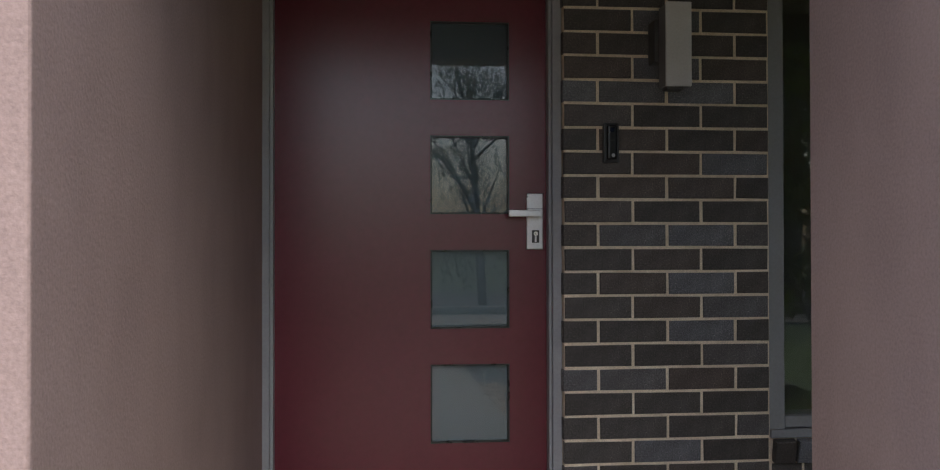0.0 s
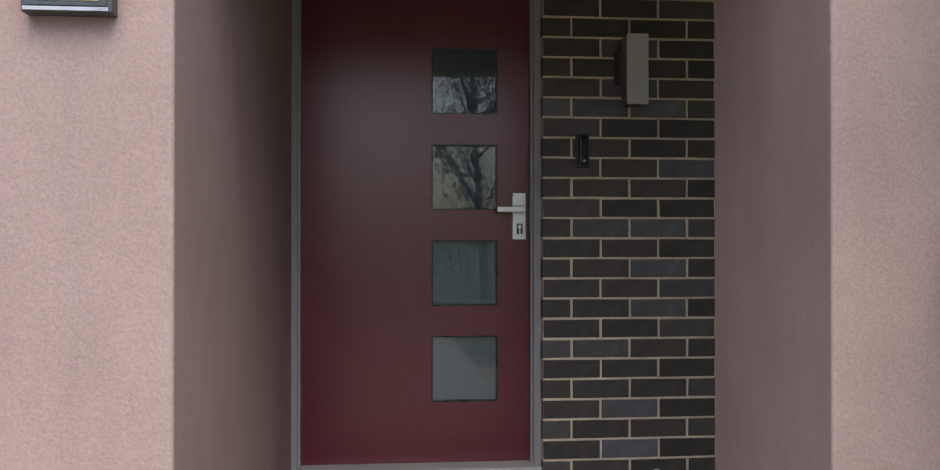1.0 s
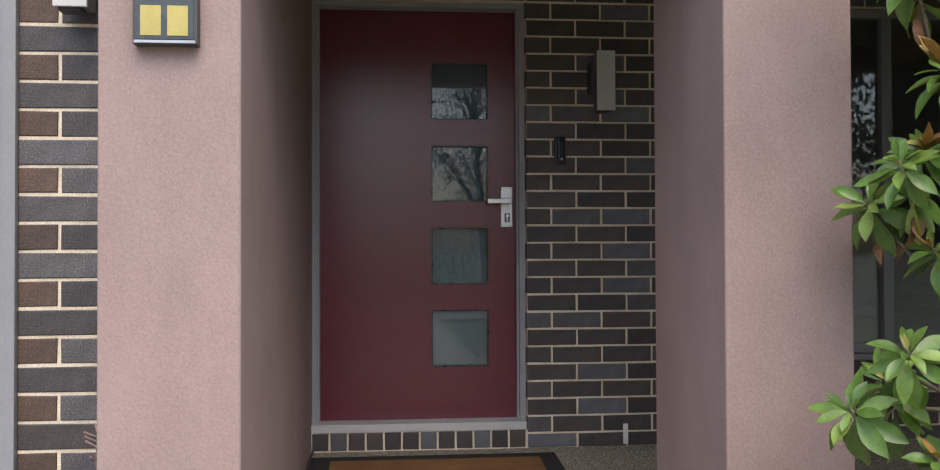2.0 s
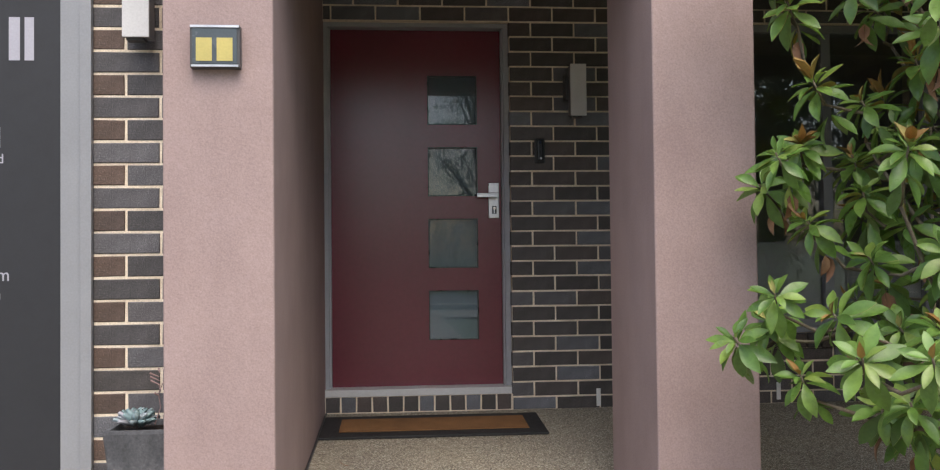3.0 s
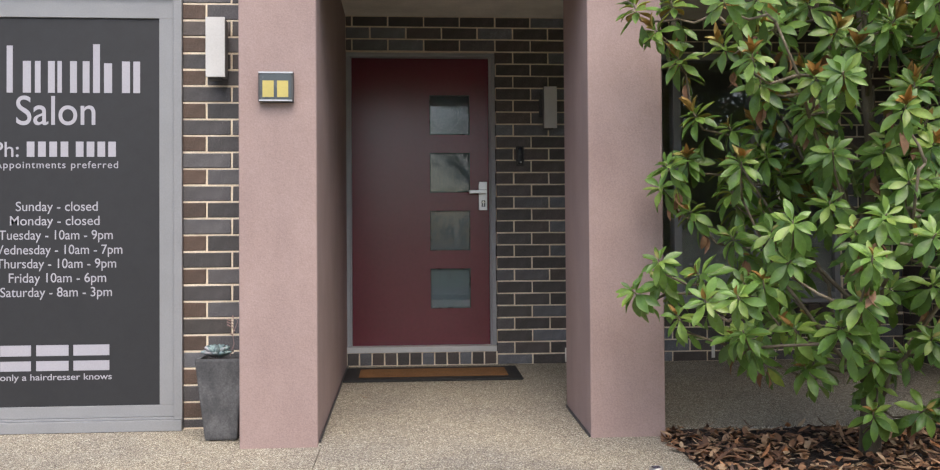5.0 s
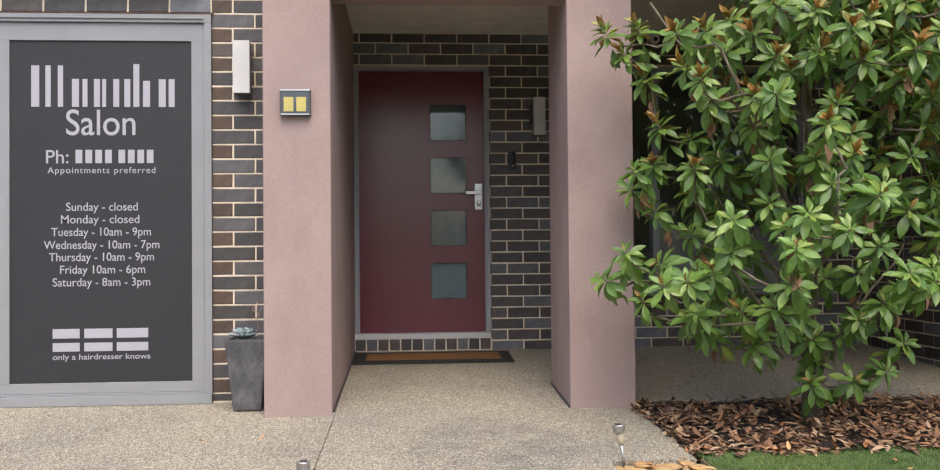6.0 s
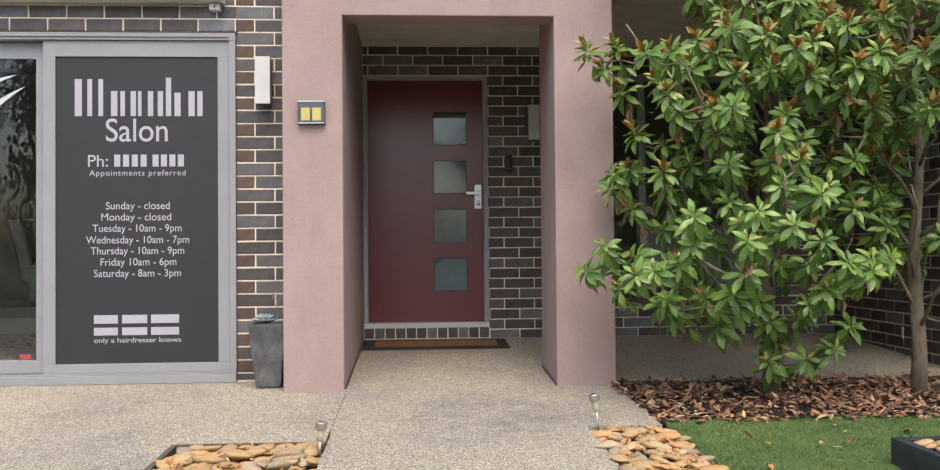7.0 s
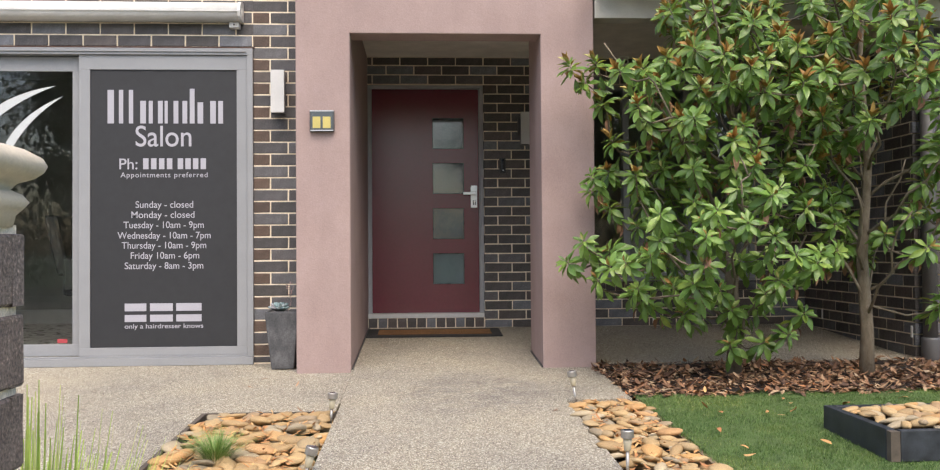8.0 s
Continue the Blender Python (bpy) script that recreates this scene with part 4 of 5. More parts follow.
edging(-1.196, -7.0, -1.196, -3.262, bare_wood_dark, "dark thin edging beside the stone bed")
setting("trim_edging_end", boxed(-1.208, -0.484, -3.264, -3.246, -0.3, gz(-3.25) - 0.012), bare_wood_dark, "dark thin edging at the head of the stone bed", "edging")
edging(1.165, -7.5, 1.200, -3.05, bare_wood, "weathered timber edging between stones and lawn")

# lawn blades
g = np.random.RandomState(3)
N = 120000
bx = 1.178 + 2.43 * g.rand(N)
by = -2.93 - 2.3 * g.rand(N)
edge = -2.97 + 0.035 * np.sin(bx * 7) + 0.02 * np.sin(bx * 23) + 0.03 * (g.rand(N) - 0.5)
keep = by < edge
bx, by = bx[keep], by[keep]
N = len(bx)
bz = np.interp(by, [-14, -8, -3.2, -2, 0], [-0.45, -0.29, -0.148, -0.11, 0]) - 0.006
ang, hh, ww, lean = g.rand(N) * 6.283, 0.006 + 0.011 * g.rand(N), 0.0010 + 0.0011 * g.rand(N), 0.011 * g.rand(N)
la = g.rand(N) * 6.283
co = np.empty((N, 3, 3))
co[:, 0] = np.c_[bx - np.cos(ang) * ww, by - np.sin(ang) * ww, bz]
co[:, 1] = np.c_[bx + np.cos(ang) * ww, by + np.sin(ang) * ww, bz]
co[:, 2] = np.c_[bx + np.cos(la) * lean, by + np.sin(la) * lean, bz + hh]
me = bpy.data.meshes.new("grass")
me.from_pydata(co.reshape(-1, 3).tolist(), [], np.arange(3 * N).reshape(-1, 3).tolist())
me.materials.append(turf)
tagged(new("grass", me), "short bright green turf blades", "grass", "", "stuff")


# river stones
def stone_mesh(k):
    r = random.Random(100 + k)
    b = bmesh.new()
    bmesh.ops.create_icosphere(b, subdivisions=2, radius=1)
    sx, sy, sz = 1.0, r.uniform(0.42, 0.78), r.uniform(0.18, 0.33)
    for v in b.verts:
        n = noise.noise(v.co * 1.1 + Vector((k * 7, 0, 0))) * 0.30 + noise.noise(v.co * 2.3 + Vector((0, k * 5, 0))) * 0.10
        v.co = Vector((v.co.x * sx, v.co.y * sy, v.co.z * sz)) * (1 + n)
    return mesh_of("stone", b, river, True)


STONES = [stone_mesh(k) for k in range(14)]


def stones(parent, spots, name="stone"):
    for x, y, z, size in spots:
        ob = new(name, rnd.choice(STONES))
        ob.matrix_basis = (Matrix.Translation((x, y, z)) @ Matrix.Rotation(rnd.uniform(0, 6.28), 4, "Z") @ Matrix.Rotation(rnd.uniform(-0.3, 0.3), 4, "X")
                           @ Matrix.Rotation(rnd.uniform(-0.3, 0.3), 4, "Y") @ Matrix.Scale(size, 4))
        under(ob, parent)
        ob.matrix_parent_inverse = Matrix.Translation(-parent.location)


def scatter(x0, x1, y0, y1, n, lo, hi, base, gap=0.8, layers=2, skip=()):
    out = []
    for layer in range(layers):
        got, tries = [], 0
        while len(got) < n // layers and tries < n * 30:
            tries += 1
            size = rnd.uniform(lo, hi)
            x, y = rnd.uniform(x0 + size * 0.5, x1 - size * 0.5), rnd.uniform(y0 + size * 0.5, y1 - size * 0.5)
            if all((x - a) ** 2 + (y - c) ** 2 > (gap * (size + s)) ** 2 for a, c, _, s in got) and all((x - a) ** 2 + (y - c) ** 2 > r * r for a, c, r in skip):
                got.append((x, y, gz(y) + base + size * 0.3 + layer * 0.017, size))
        out += got
    return out


bed = thing("stone_bed", (-0.85, -4.0, gz(-4.0) - 0.05), "bed of tan and grey river stones beside the path", "stone bed", "river stone beds")
stones(bed, scatter(-1.190, -0.474, -4.80, -3.28, 298, 0.032, 0.090, -0.060, 0.47, 3, [(-0.90, -4.22, 0.07)]))
strip = thing("stone_bed", (0.96, -4.0, gz(-4.0) - 0.05), "strip of tan river stones between path and lawn", "stone bed", "river stone beds")
stones(strip, scatter(0.758, 1.188, -4.85, -3.09, 299, 0.022, 0.074, -0.048, 0.44, 3))


# leaf litter
def leaf_shape(ln, wd, curl, cup, n=5):
    """Vertices (rows of left, mid, right) of a leaf along +x, curling down."""
    out = []
    for k in range(n + 1):
        t = k / n
        w = wd * 0.5 * (math.sin(math.pi * t ** 0.85) ** 0.75 if 0 < t < 1 else 0.02)
        a = curl * t
        x = ln * (math.sin(a) / curl if abs(curl) > 1e-3 else t)
        z = -ln * ((1 - math.cos(a)) / curl if abs(curl) > 1e-3 else 0)
        out.append((Vector((x, -w, z + cup * w)), Vector((x, 0, z)), Vector((x, w, z + cup * w))))
    return out


def add_leaf(verts, faces, mats, mtx, rows_, two_sided=True, top_i=0, under_i=1):
    off = len(verts)
    for l, m_, r in rows_:
        verts += [mtx @ l, mtx @ m_, mtx @ r]
    n = len(rows_)
    for k in range(n - 1):
        a = off + 3 * k
        faces += [(a, a + 3, a + 4, a + 1), (a + 1, a + 4, a + 5, a + 2)]
        mats += [top_i, top_i]
    if two_sided:
        off2 = len(verts)
        d = mtx.to_3x3() @ Vector((0, 0, -0.0016))
        verts += [mtx @ p + d for row in rows_ for p in row]
        for k in range(n - 1):
            a = off2 + 3 * k
            faces += [(a, a + 1, a + 4, a + 3), (a + 1, a + 2, a + 5, a + 4)]
            mats += [under_i, under_i]


def raw_mesh(name, verts, faces, mats, materials):
    me = bpy.data.meshes.new(name)
    me.from_pydata([tuple(v) for v in verts], [], faces)
    for m_ in materials:
        me.materials.append(m_)
    me.polygons.foreach_set("material_index", mats)
    me.shade_smooth()
    return me


def litter(name, spots, lo, hi, label, mat=leaf_dead, slim=0.40):
    V, F, M = [], [], []
    for x, y, z in spots:
        rows_ = leaf_shape(rnd.uniform(lo, hi), rnd.uniform(lo, hi) * slim, rnd.uniform(-0.9, 0.9), rnd.uniform(-0.5, 0.7), 4)
        mtx = (Matrix.Translation((x, y, z)) @ Matrix.Rotation(rnd.uniform(0, 6.28), 4, "Z") @ Matrix.Rotation(rnd.gauss(0, 0.13), 4, "X")
               @ Matrix.Rotation(rnd.gauss(-0.04, 0.16), 4, "Y"))
        add_leaf(V, F, M, mtx, rows_, False)
    return tagged(new(name, raw_mesh(name, V, F, M, [mat])), label, "leaf litter", "", "stuff")


spots = []
for k in range(4300):
    x = 1.15 + 2.75 * rnd.random()
    y = -1.90 - 1.16 * rnd.random()
    if noise.noise(Vector((x * 3, y * 3, 9))) < -0.30 and rnd.random() < 0.6:
        continue
    spots.append((x, y, gz(y) + rnd.uniform(0.000, 0.016)))
litter("leaf_litter", spots, 0.022, 0.095, "fallen brown magnolia leaves on dark mulch")
spots = [(rnd.uniform(1.3, 3.4), -3.05 - 1.6 * rnd.random(), 0) for _ in range(34)]
spots = [q for q in spots if not (q[0] > 1.80 and q[1] < -3.80)]
spots = [(x, y, gz(y) + 0.016) for x, y, _ in spots]
litter("leaf_litter_lawn", spots, 0.04, 0.08, "a few dry leaves lying on the lawn", leaf_orange)
spots = [(rnd.uniform(-1.13, -0.54), rnd.uniform(-4.75, -3.36), 0) for _ in range(420)] + [(rnd.uniform(0.81, 1.14), rnd.uniform(-4.85, -3.12), 0) for _ in range(300)]
spots = [(x, y, gz(y) + (rnd.uniform(-0.012, 0.018) if x > 0 else rnd.uniform(-0.016, 0.012))) for x, y, _ in spots]
litter("leaf_litter_stones", spots, 0.030, 0.065, "dry orange leaf scraps among river stones", leaf_orange, 0.26)
litter("leaf_litter_path", [(-1.10, -2.55, gz(-2.55) + 0.006), (0.66, -3.42, gz(-3.42) + 0.006), (-0.32, -1.05, gz(-1.05) + 0.005), (-1.02, -2.30, gz(-2.30) + 0.005), (-0.80, -2.62, gz(-2.62) + 0.006)], 0.03, 0.06, "stray dry leaves on the concrete")


# planter box with stones
pl = thing("planter_box", (2.5, -4.15, gz(-4.2)), "low black timber planter box filled with river stones", "planter")
zb, zt = gz(-4.2) - 0.012, gz(-4.2) + 0.118
part("board", boxed(1.905, 1.945, -4.452, -3.875, zb, zt, bevel=0.004), planter_black, pl)
part("board", boxed(1.948, 3.30, -4.490, -4.452, zb, zt, bevel=0.004), planter_black, pl)
part("board", boxed(1.948, 3.30, -3.915, -3.875, zb, zt, bevel=0.004), planter_black, pl)
part("board", boxed(3.26, 3.30, -4.450, -3.917, zb, zt, bevel=0.004), planter_black, pl)
part("corner_post", boxed(1.906, 1.947, -4.489, -4.4535, zb, zt - 0.004, bevel=0.002), bare_wood_dark, pl, "weathered bare timber corner")
part("fill", boxed(1.947, 3.258, -4.450, -3.917, zb + 0.002, zt - 0.030), soil, pl)
heap = thing("stone_pile", (2.5, -4.15, zt - 0.045), "rounded river stones heaped in the planter", "stones")
r_ = scatter(1.965, 3.235, -4.435, -3.935, 210, 0.028, 0.072, 0.0, 0.55, 3)
stones(heap, [(x, y, zt - 0.030 + s * 0.42 + rnd.uniform(0, 0.012), s) for x, y, _, s in r_])


# solar stake lights
def solar_light(x, y, h, lean, label):
    d = thing("solar_light", (x, y, gz(y)), label, "garden light", "solar stake lights")
    z0, z1 = gz(y) - 0.05, gz(y) + h
    q = lambda z: (x + lean * (z - z0), y)
    part("stake", tube(bmesh.new(), [(*q(z0), z0), (*q(z1 - 0.082), z1 - 0.082)], [0.006, 0.007], 12), dull_steel, d, "", True)
    part("lens", tube(bmesh.new(), [(*q(z1 - 0.083), z1 - 0.083), (*q(z1 - 0.080), z1 - 0.080), (*q(z1 - 0.030), z1 - 0.030)], [0.011, 0.0135, 0.0185], 18), lens_plastic, d, "cloudy plastic lens", True)
    part("cap", tube(bmesh.new(), [(*q(z1 - 0.030), z1 - 0.030), (*q(z1 - 0.003), z1 - 0.003), (*q(z1), z1)], [0.0265, 0.0265, 0.0245], 24), dull_steel, d, "stainless steel cap")
    part("solar_panel", boxed(q(z1)[0] - 0.014, q(z1)[0] + 0.014, y - 0.014, y + 0.014, z1 + 0.0002, z1 + 0.002), solar_cell, d, "dark solar panel")


solar_light(-0.505, -3.45, 0.125, 0.06, "short stainless solar stake light among stones")
solar_light(0.835, -3.13, 0.165, -0.14, "stainless solar stake light leaning beside the path")
solar_light(0.787, -4.55, 0.165, 0.0, "stainless solar stake light in the stone strip")
solar_light(-0.512, -4.46, 0.100, 0.25, "stainless solar stake light in the stone bed")


# grass tufts
def tuft(x, y, z, n, h, spread, name, label, wid=0.0025, mat=tuft_blade):
    V, F, M = [], [], []
    for k in range(n):
        a, out = rnd.uniform(0, 6.28), rnd.random() ** 0.7
        L = h * rnd.uniform(0.65, 1.0)
        bx_, by_ = x + math.cos(a) * spread * 0.25 * rnd.random(), y + math.sin(a) * spread * 0.25 * rnd.random()
        side = Vector((-math.sin(a), math.cos(a), 0)) * wid * rnd.uniform(0.7, 1.3)
        off = len(V)
        for j in range(5):
            t = j / 4
            p = Vector((bx_ + math.cos(a) * spread * out * t ** 1.7, by_ + math.sin(a) * spread * out * t ** 1.7, z + L * (t - 0.32 * out * t * t)))
            V += [p - side * (1 - t * 0.9), p + side * (1 - t * 0.9)]
        for j in range(4):
            c = off + 2 * j
            F.append((c, c + 1, c + 3, c + 2))
            M.append(0)
    d = thing(name, (x, y, z), label, "grass")
    under(new("foliage", raw_mesh("foliage", V, F, M, [mat])), d)


tuft(-0.90, -4.27, gz(-4.2) - 0.03, 520, 0.19, 0.17, "grass_tuft", "green mondo grass tuft among river stones", 0.0020)
tuft(-0.90, -4.275, gz(-4.2) - 0.035, 260, 0.12, 0.19, "dry_grass", "dry straw-coloured blades under a green tuft", 0.0022, straw)
tuft(-0.600, -6.79, gz(-6.8) - 0.05, 1900, 0.84, 0.36, "grass_clump", "tall pale green strappy grass by the fence pier", 0.0070, pale_blade)

# ---------------------------------------------------------------- front fence pier
pier = thing("fence_pier", (-0.645, -7.255, gz(-7.2) - 0.06), "brown brick fence pier with a moulded cream cap", "fence pier")
QX, QY, QH = -0.637, -7.258, 0.175
zb = gz(-7.25) - 0.06
core = part("pier_core", boxed(QX - QH + 0.006, QX + QH - 0.006, QY - QH + 0.006, QY + QH - 0.006, zb, 0.732), mortar, pier)
zj = 0.722 + JOINT / 2
k = 0
while zj - COURSE > zb - 0.02:
    lo = max(zb, zj - COURSE + JOINT / 2)
    hi = zj - JOINT / 2
    for side in range(4):
        cutp = 0.225 if (k + side) % 2 else 0.115
        for a, c in ((-QH, -QH + cutp - JOINT / 2), (-QH + cutp + JOINT / 2, QH)):
            ob = new("brick", brick_mesh(c - a, hi - lo, brick_pier))
            ob.matrix_basis = Matrix.Translation((QX, QY, lo)) @ Matrix.Rotation(side * math.pi / 2, 4, "Z") @ Matrix.Translation((a, -QH, 0))
            ob.parent = core
    zj -= COURSE
    k += 1
b = bmesh.new()
square_turned(b, QX, QY, [(0.166, 0.728), (0.174, 0.730), (0.176, 0.742), (0.181, 0.748), (0.186, 0.756), (0.181, 0.764), (0.172, 0.769), (0.177, 0.776), (0.190, 0.782),
                          (0.197, 0.789), (0.1995, 0.796), (0.196, 0.804), (0.184, 0.812), (0.145, 0.824), (0.080, 0.834), (0.02, 0.838)], 0.03)
part("cap", b, cap_concrete, pier, "moulded cream concrete cap", True)


# ---------------------------------------------------------------- magnolias
def magnolia_leaf(ln, wd, curl, cup, n=6):
    """A long leaf, widest past its middle, with a short stalk and a pointed tip."""
    out = []
    for k in range(n + 1):
        t = k / n
        w = wd * 0.5 * max(0.03, math.sin(math.pi * min(1.0, t * 1.02) ** 1.22) ** 0.85 if 0 < t < 1 else 0.03)
        a = curl * t
        x = ln * (math.sin(a) / curl if abs(curl) > 1e-3 else t)
        z = -ln * ((1 - math.cos(a)) / curl if abs(curl) > 1e-3 else 0)
        out.append((Vector((x, -w, z + cup * w)), Vector((x, 0, z)), Vector((x, w, z + cup * w))))
    return out


def rosette_mesh(k):
    """A whorl of magnolia leaves round a twig tip, its axis +z; the first six are the upright, rusty ones of the upper crown."""
    r = random.Random(40 + k)
    V, F, M = [], [], []
    high = k < 6
    n = r.randint(14, 18) if high else r.randint(15, 20)
    low = r.randint(3, 5)
    for i in range(n + low):
        a = i * 2.39996 + r.uniform(-0.3, 0.3)
        t = min(1.0, i / (n - 1))
        older = i >= n
        up = radians((64 - 92 * t ** 0.8 if high else 56 - 98 * t ** 0.75) + r.uniform(-14, 14) - (18 if older else 0))
        ln = ((0.052 if high else 0.056) + 0.054 * min(1, t * 1.7)) * r.uniform(0.80, 1.10)
        rows_ = magnolia_leaf(ln, ln * r.uniform(0.31, 0.40), r.uniform(0.0, 0.9), r.uniform(0.15, 0.6))
        drop = -0.09 - 0.05 * r.random() if older else -0.045 * t
        mtx = (Matrix.Translation((0, 0, drop)) @ Matrix.Rotation(a, 4, "Z") @ Matrix.Translation((0.008, 0, 0)) @ Matrix.Rotation(-up, 4, "Y")
               @ Matrix.Rotation(r.uniform(-0.35, 0.35), 4, "X"))
        add_leaf(V, F, M, mtx, rows_, True, 3 if (t < 0.35 and k % 2) else 0, 4 if high and r.random() < 0.4 else 1)
    for i in range(r.randint(3, 5) if high else (0 if k % 3 == 2 else r.randint(1, 2))):
        big = 1.45 if high else 0.95
        rows_ = leaf_shape(r.uniform(0.045, 0.070) * big, r.uniform(0.014, 0.024) * big, 0.2, 0.8, 3)
        mtx = Matrix.Rotation(i * 2.1, 4, "Z") @ Matrix.Rotation(-radians(r.uniform(48, 84)), 4, "Y")
        add_leaf(V, F, M, mtx, rows_, True, 2, 2)
    return raw_mesh("rosette", V, F, M, [leaf_top, leaf_under, leaf_rust, leaf_new, leaf_brown])


def dead_mesh(k):
    r = random.Random(90 + k)
    V, F, M = [], [], []
    for i in range(2):
        rows_ = leaf_shape(r.uniform(0.075, 0.11), r.uniform(0.03, 0.045), r.uniform(0.5, 1.8), r.uniform(0.2, 1.0), 4)
        mtx = Matrix.Rotation(i * 2.2 + r.random(), 4, "Z") @ Matrix.Rotation(radians(r.uniform(20, 80)), 4, "Y")
        add_leaf(V, F, M, mtx, rows_, False)
    return raw_mesh("dead_leaf", V, F, M, [leaf_dead])


ROSETTES = [rosette_mesh(k) for k in range(12)]
DEAD = [dead_mesh(k) for k in range(4)]


def curve_points(a, b, sag, n=6):
    a, b = Vector(a), Vector(b)
    out = []
    for k in range(n + 1):
        t = k / n
        p = a.lerp(b, t)
        p.z += sag * 4 * t * (1 - t) * (b - a).length
        out.append(p)
    return out


def WEST(z):
    """How far the leaves reach towards the path at each height."""
    return float(np.interp(z, [0.3, 0.55, 0.75, 0.95, 1.15, 1.32, 1.45, 1.62, 1.75, 1.85, 1.95, 2.1, 3.0], [1.0, 0.90, 0.98, 1.03, 0.98, 1.10, 1.18, 1.15, 1.08, 0.97, 1.10, 1.50, 1.55]))


def magnolia(x, y, height, reach, count, seed, label, zmin, bare, width=0.044, arms=()):
    """reach(z, angle) gives the crown's radius; tips fill it and hang on limbs that leave the trunk."""
    r = random.Random(seed)
    base = Vector((x, y, gz(y) - 0.03))
    d = thing("magnolia_tree", base, label, "tree", "magnolias by the porch")
    trunk = [base, base + Vector((0.01, 0, 0.3)), base + Vector((-0.01, 0.02, 0.8)), base + Vector((0.03, 0.0, 1.4)), base + Vector((0.0, 0.03, 2.1)), base + Vector((0.05, 0.0, height))]
    part("trunk", tube(bmesh.new(), trunk, [width * 1.15, width * 0.95, width * 0.85, width * 0.62, width * 0.42, 0.012], 12), bark, d, "grey-brown bark", True)

    def on_trunk(z):
        for p, q in zip(trunk, trunk[1:]):
            if p.z <= z <= q.z:
                return p.lerp(q, (z - p.z) / (q.z - p.z))
        return trunk[-1].copy()

    limbs = []
    nl = 22
    for k in range(nl):
        z = base.z + 0.18 + zmin + (height - 1.0 - zmin) * (k / nl) ** 1.2
        a = k * 2.39996 + seed
        zt = z + r.uniform(0.30, 0.45)
        rr = reach(zt, a) * 0.82
        zt += rr * r.uniform(0.25, 0.75)
        if rr < 0.12:
            continue
        end = Vector((x + math.cos(a) * rr, y + math.sin(a) * rr, zt))
        pts = curve_points(on_trunk(z), end, r.uniform(-0.10, -0.02))
        for p in pts[1:-1]:
            p += Vector((r.uniform(-1, 1), r.uniform(-1, 1), r.uniform(-1, 1))) * 0.025
        limbs.append((pts, bmesh.new()))
    for pts, b in limbs:
        m_ = len(pts)
        tube(b, pts, [width * 0.21 * (1 - 0.66 * i / (m_ - 1)) + 0.002 for i in range(m_)], 7)
    nodes = [(p, li) for li, (pts, _) in enumerate(limbs) for p in pts[1:]] + [(on_trunk(base.z + 0.4 + 0.25 * i), -1) for i in range(int((height - 0.5) / 0.25))]
    tips, tries = [Vector(c) for c in arms], 0

    def clear(p, gap):
        return all((p - q).length_squared > gap * gap for q in tips)

    for n_spots, xr, yr, zr in (((26, (1.22, 2.05), (-2.85, -2.46), (0.36, 1.20)), (34, (1.26, 2.25), (-2.98, -2.48), (1.15, 1.95))) if arms else ()):
        for _ in range(n_spots):
            p = Vector((r.uniform(*xr), r.uniform(*yr), r.uniform(*zr)))
            if clear(p, 0.15):
                tips.append(p)
    while len(tips) < count and tries < count * 60:
        tries += 1
        z = r.uniform(zmin, base.z + height + 0.1)
        a = r.uniform(0, 6.283)
        R = reach(z, a)
        if R < 0.05:
            continue
        rad = R * (0.30 + 0.70 * r.random() ** 0.55)
        p = Vector((x + math.cos(a) * rad, y + math.sin(a) * rad, z))
        if bare(p) or p.y > -0.4 or p.x > 3.45 or (p.y > -2.16 and p.x < 1.30 and p.y < -1.2):
            continue
        if noise.noise(p * 2.1 + Vector((seed, 0, 0))) < (-0.06 if p.x < 2.1 or p.z > 1.45 or p.x > 2.95 else 0.08) or p.x < WEST(p.z):
            continue
        if clear(p, 0.155):
            tips.append(p)
    twigs = {}
    tips.sort(key=lambda c: (Vector((c.x - x, c.y - y)).length))
    for p in tips:
        q, li = min(nodes, key=lambda nd: (nd[0] - p).length + (0.18 if nd[0].z > p.z else 0))
        out = Vector((p.x - x, p.y - y, 0))
        axis = (out.normalized() * 0.58 + Vector((r.uniform(-0.35, 0.35), r.uniform(-0.75, -0.05), r.uniform(0.40, 1.0)))).normalized()
        b = limbs[li][1] if li >= 0 else twigs.setdefault(0, bmesh.new())
        span = (p - q).length
        near = p - axis * min(0.10, span * 0.4)
        bend = q.lerp(near, 0.5) + Vector((r.uniform(-0.1, 0.1), r.uniform(-0.1, 0.1), r.uniform(-0.14, 0.0))) * span
        thick = 0.0050 + 0.006 * min(1.0, span)
        tube(b, [q, bend, near, p], [thick, thick * 0.85, thick * 0.7, 0.0030], 5)
        nodes += [(near, li), (bend, li)]
        size = r.uniform(0.92, 1.14)
        ob = new("rosette", r.choice(ROSETTES[:6] if p.z + r.uniform(-0.25, 0.25) > 1.30 else ROSETTES[6:]))
        ob.matrix_basis = Matrix.Translation(p) @ axis.to_track_quat("Z", "Y").to_matrix().to_4x4() @ Matrix.Rotation(r.uniform(0, 6.28), 4, "Z") @ Matrix.Scale(size, 4)
        under(ob, d)
        if r.random() < 0.26:
            ob = new("dead_leaf", r.choice(DEAD))
            ob.matrix_basis = Matrix.Translation(p - axis * 0.12 + Vector((0, 0, -0.03))) @ Matrix.Rotation(r.uniform(0, 6.28), 4, "Z")
            under(ob, d)
    for pts, b in limbs:
        part("branch", b, bark, d, "", True)
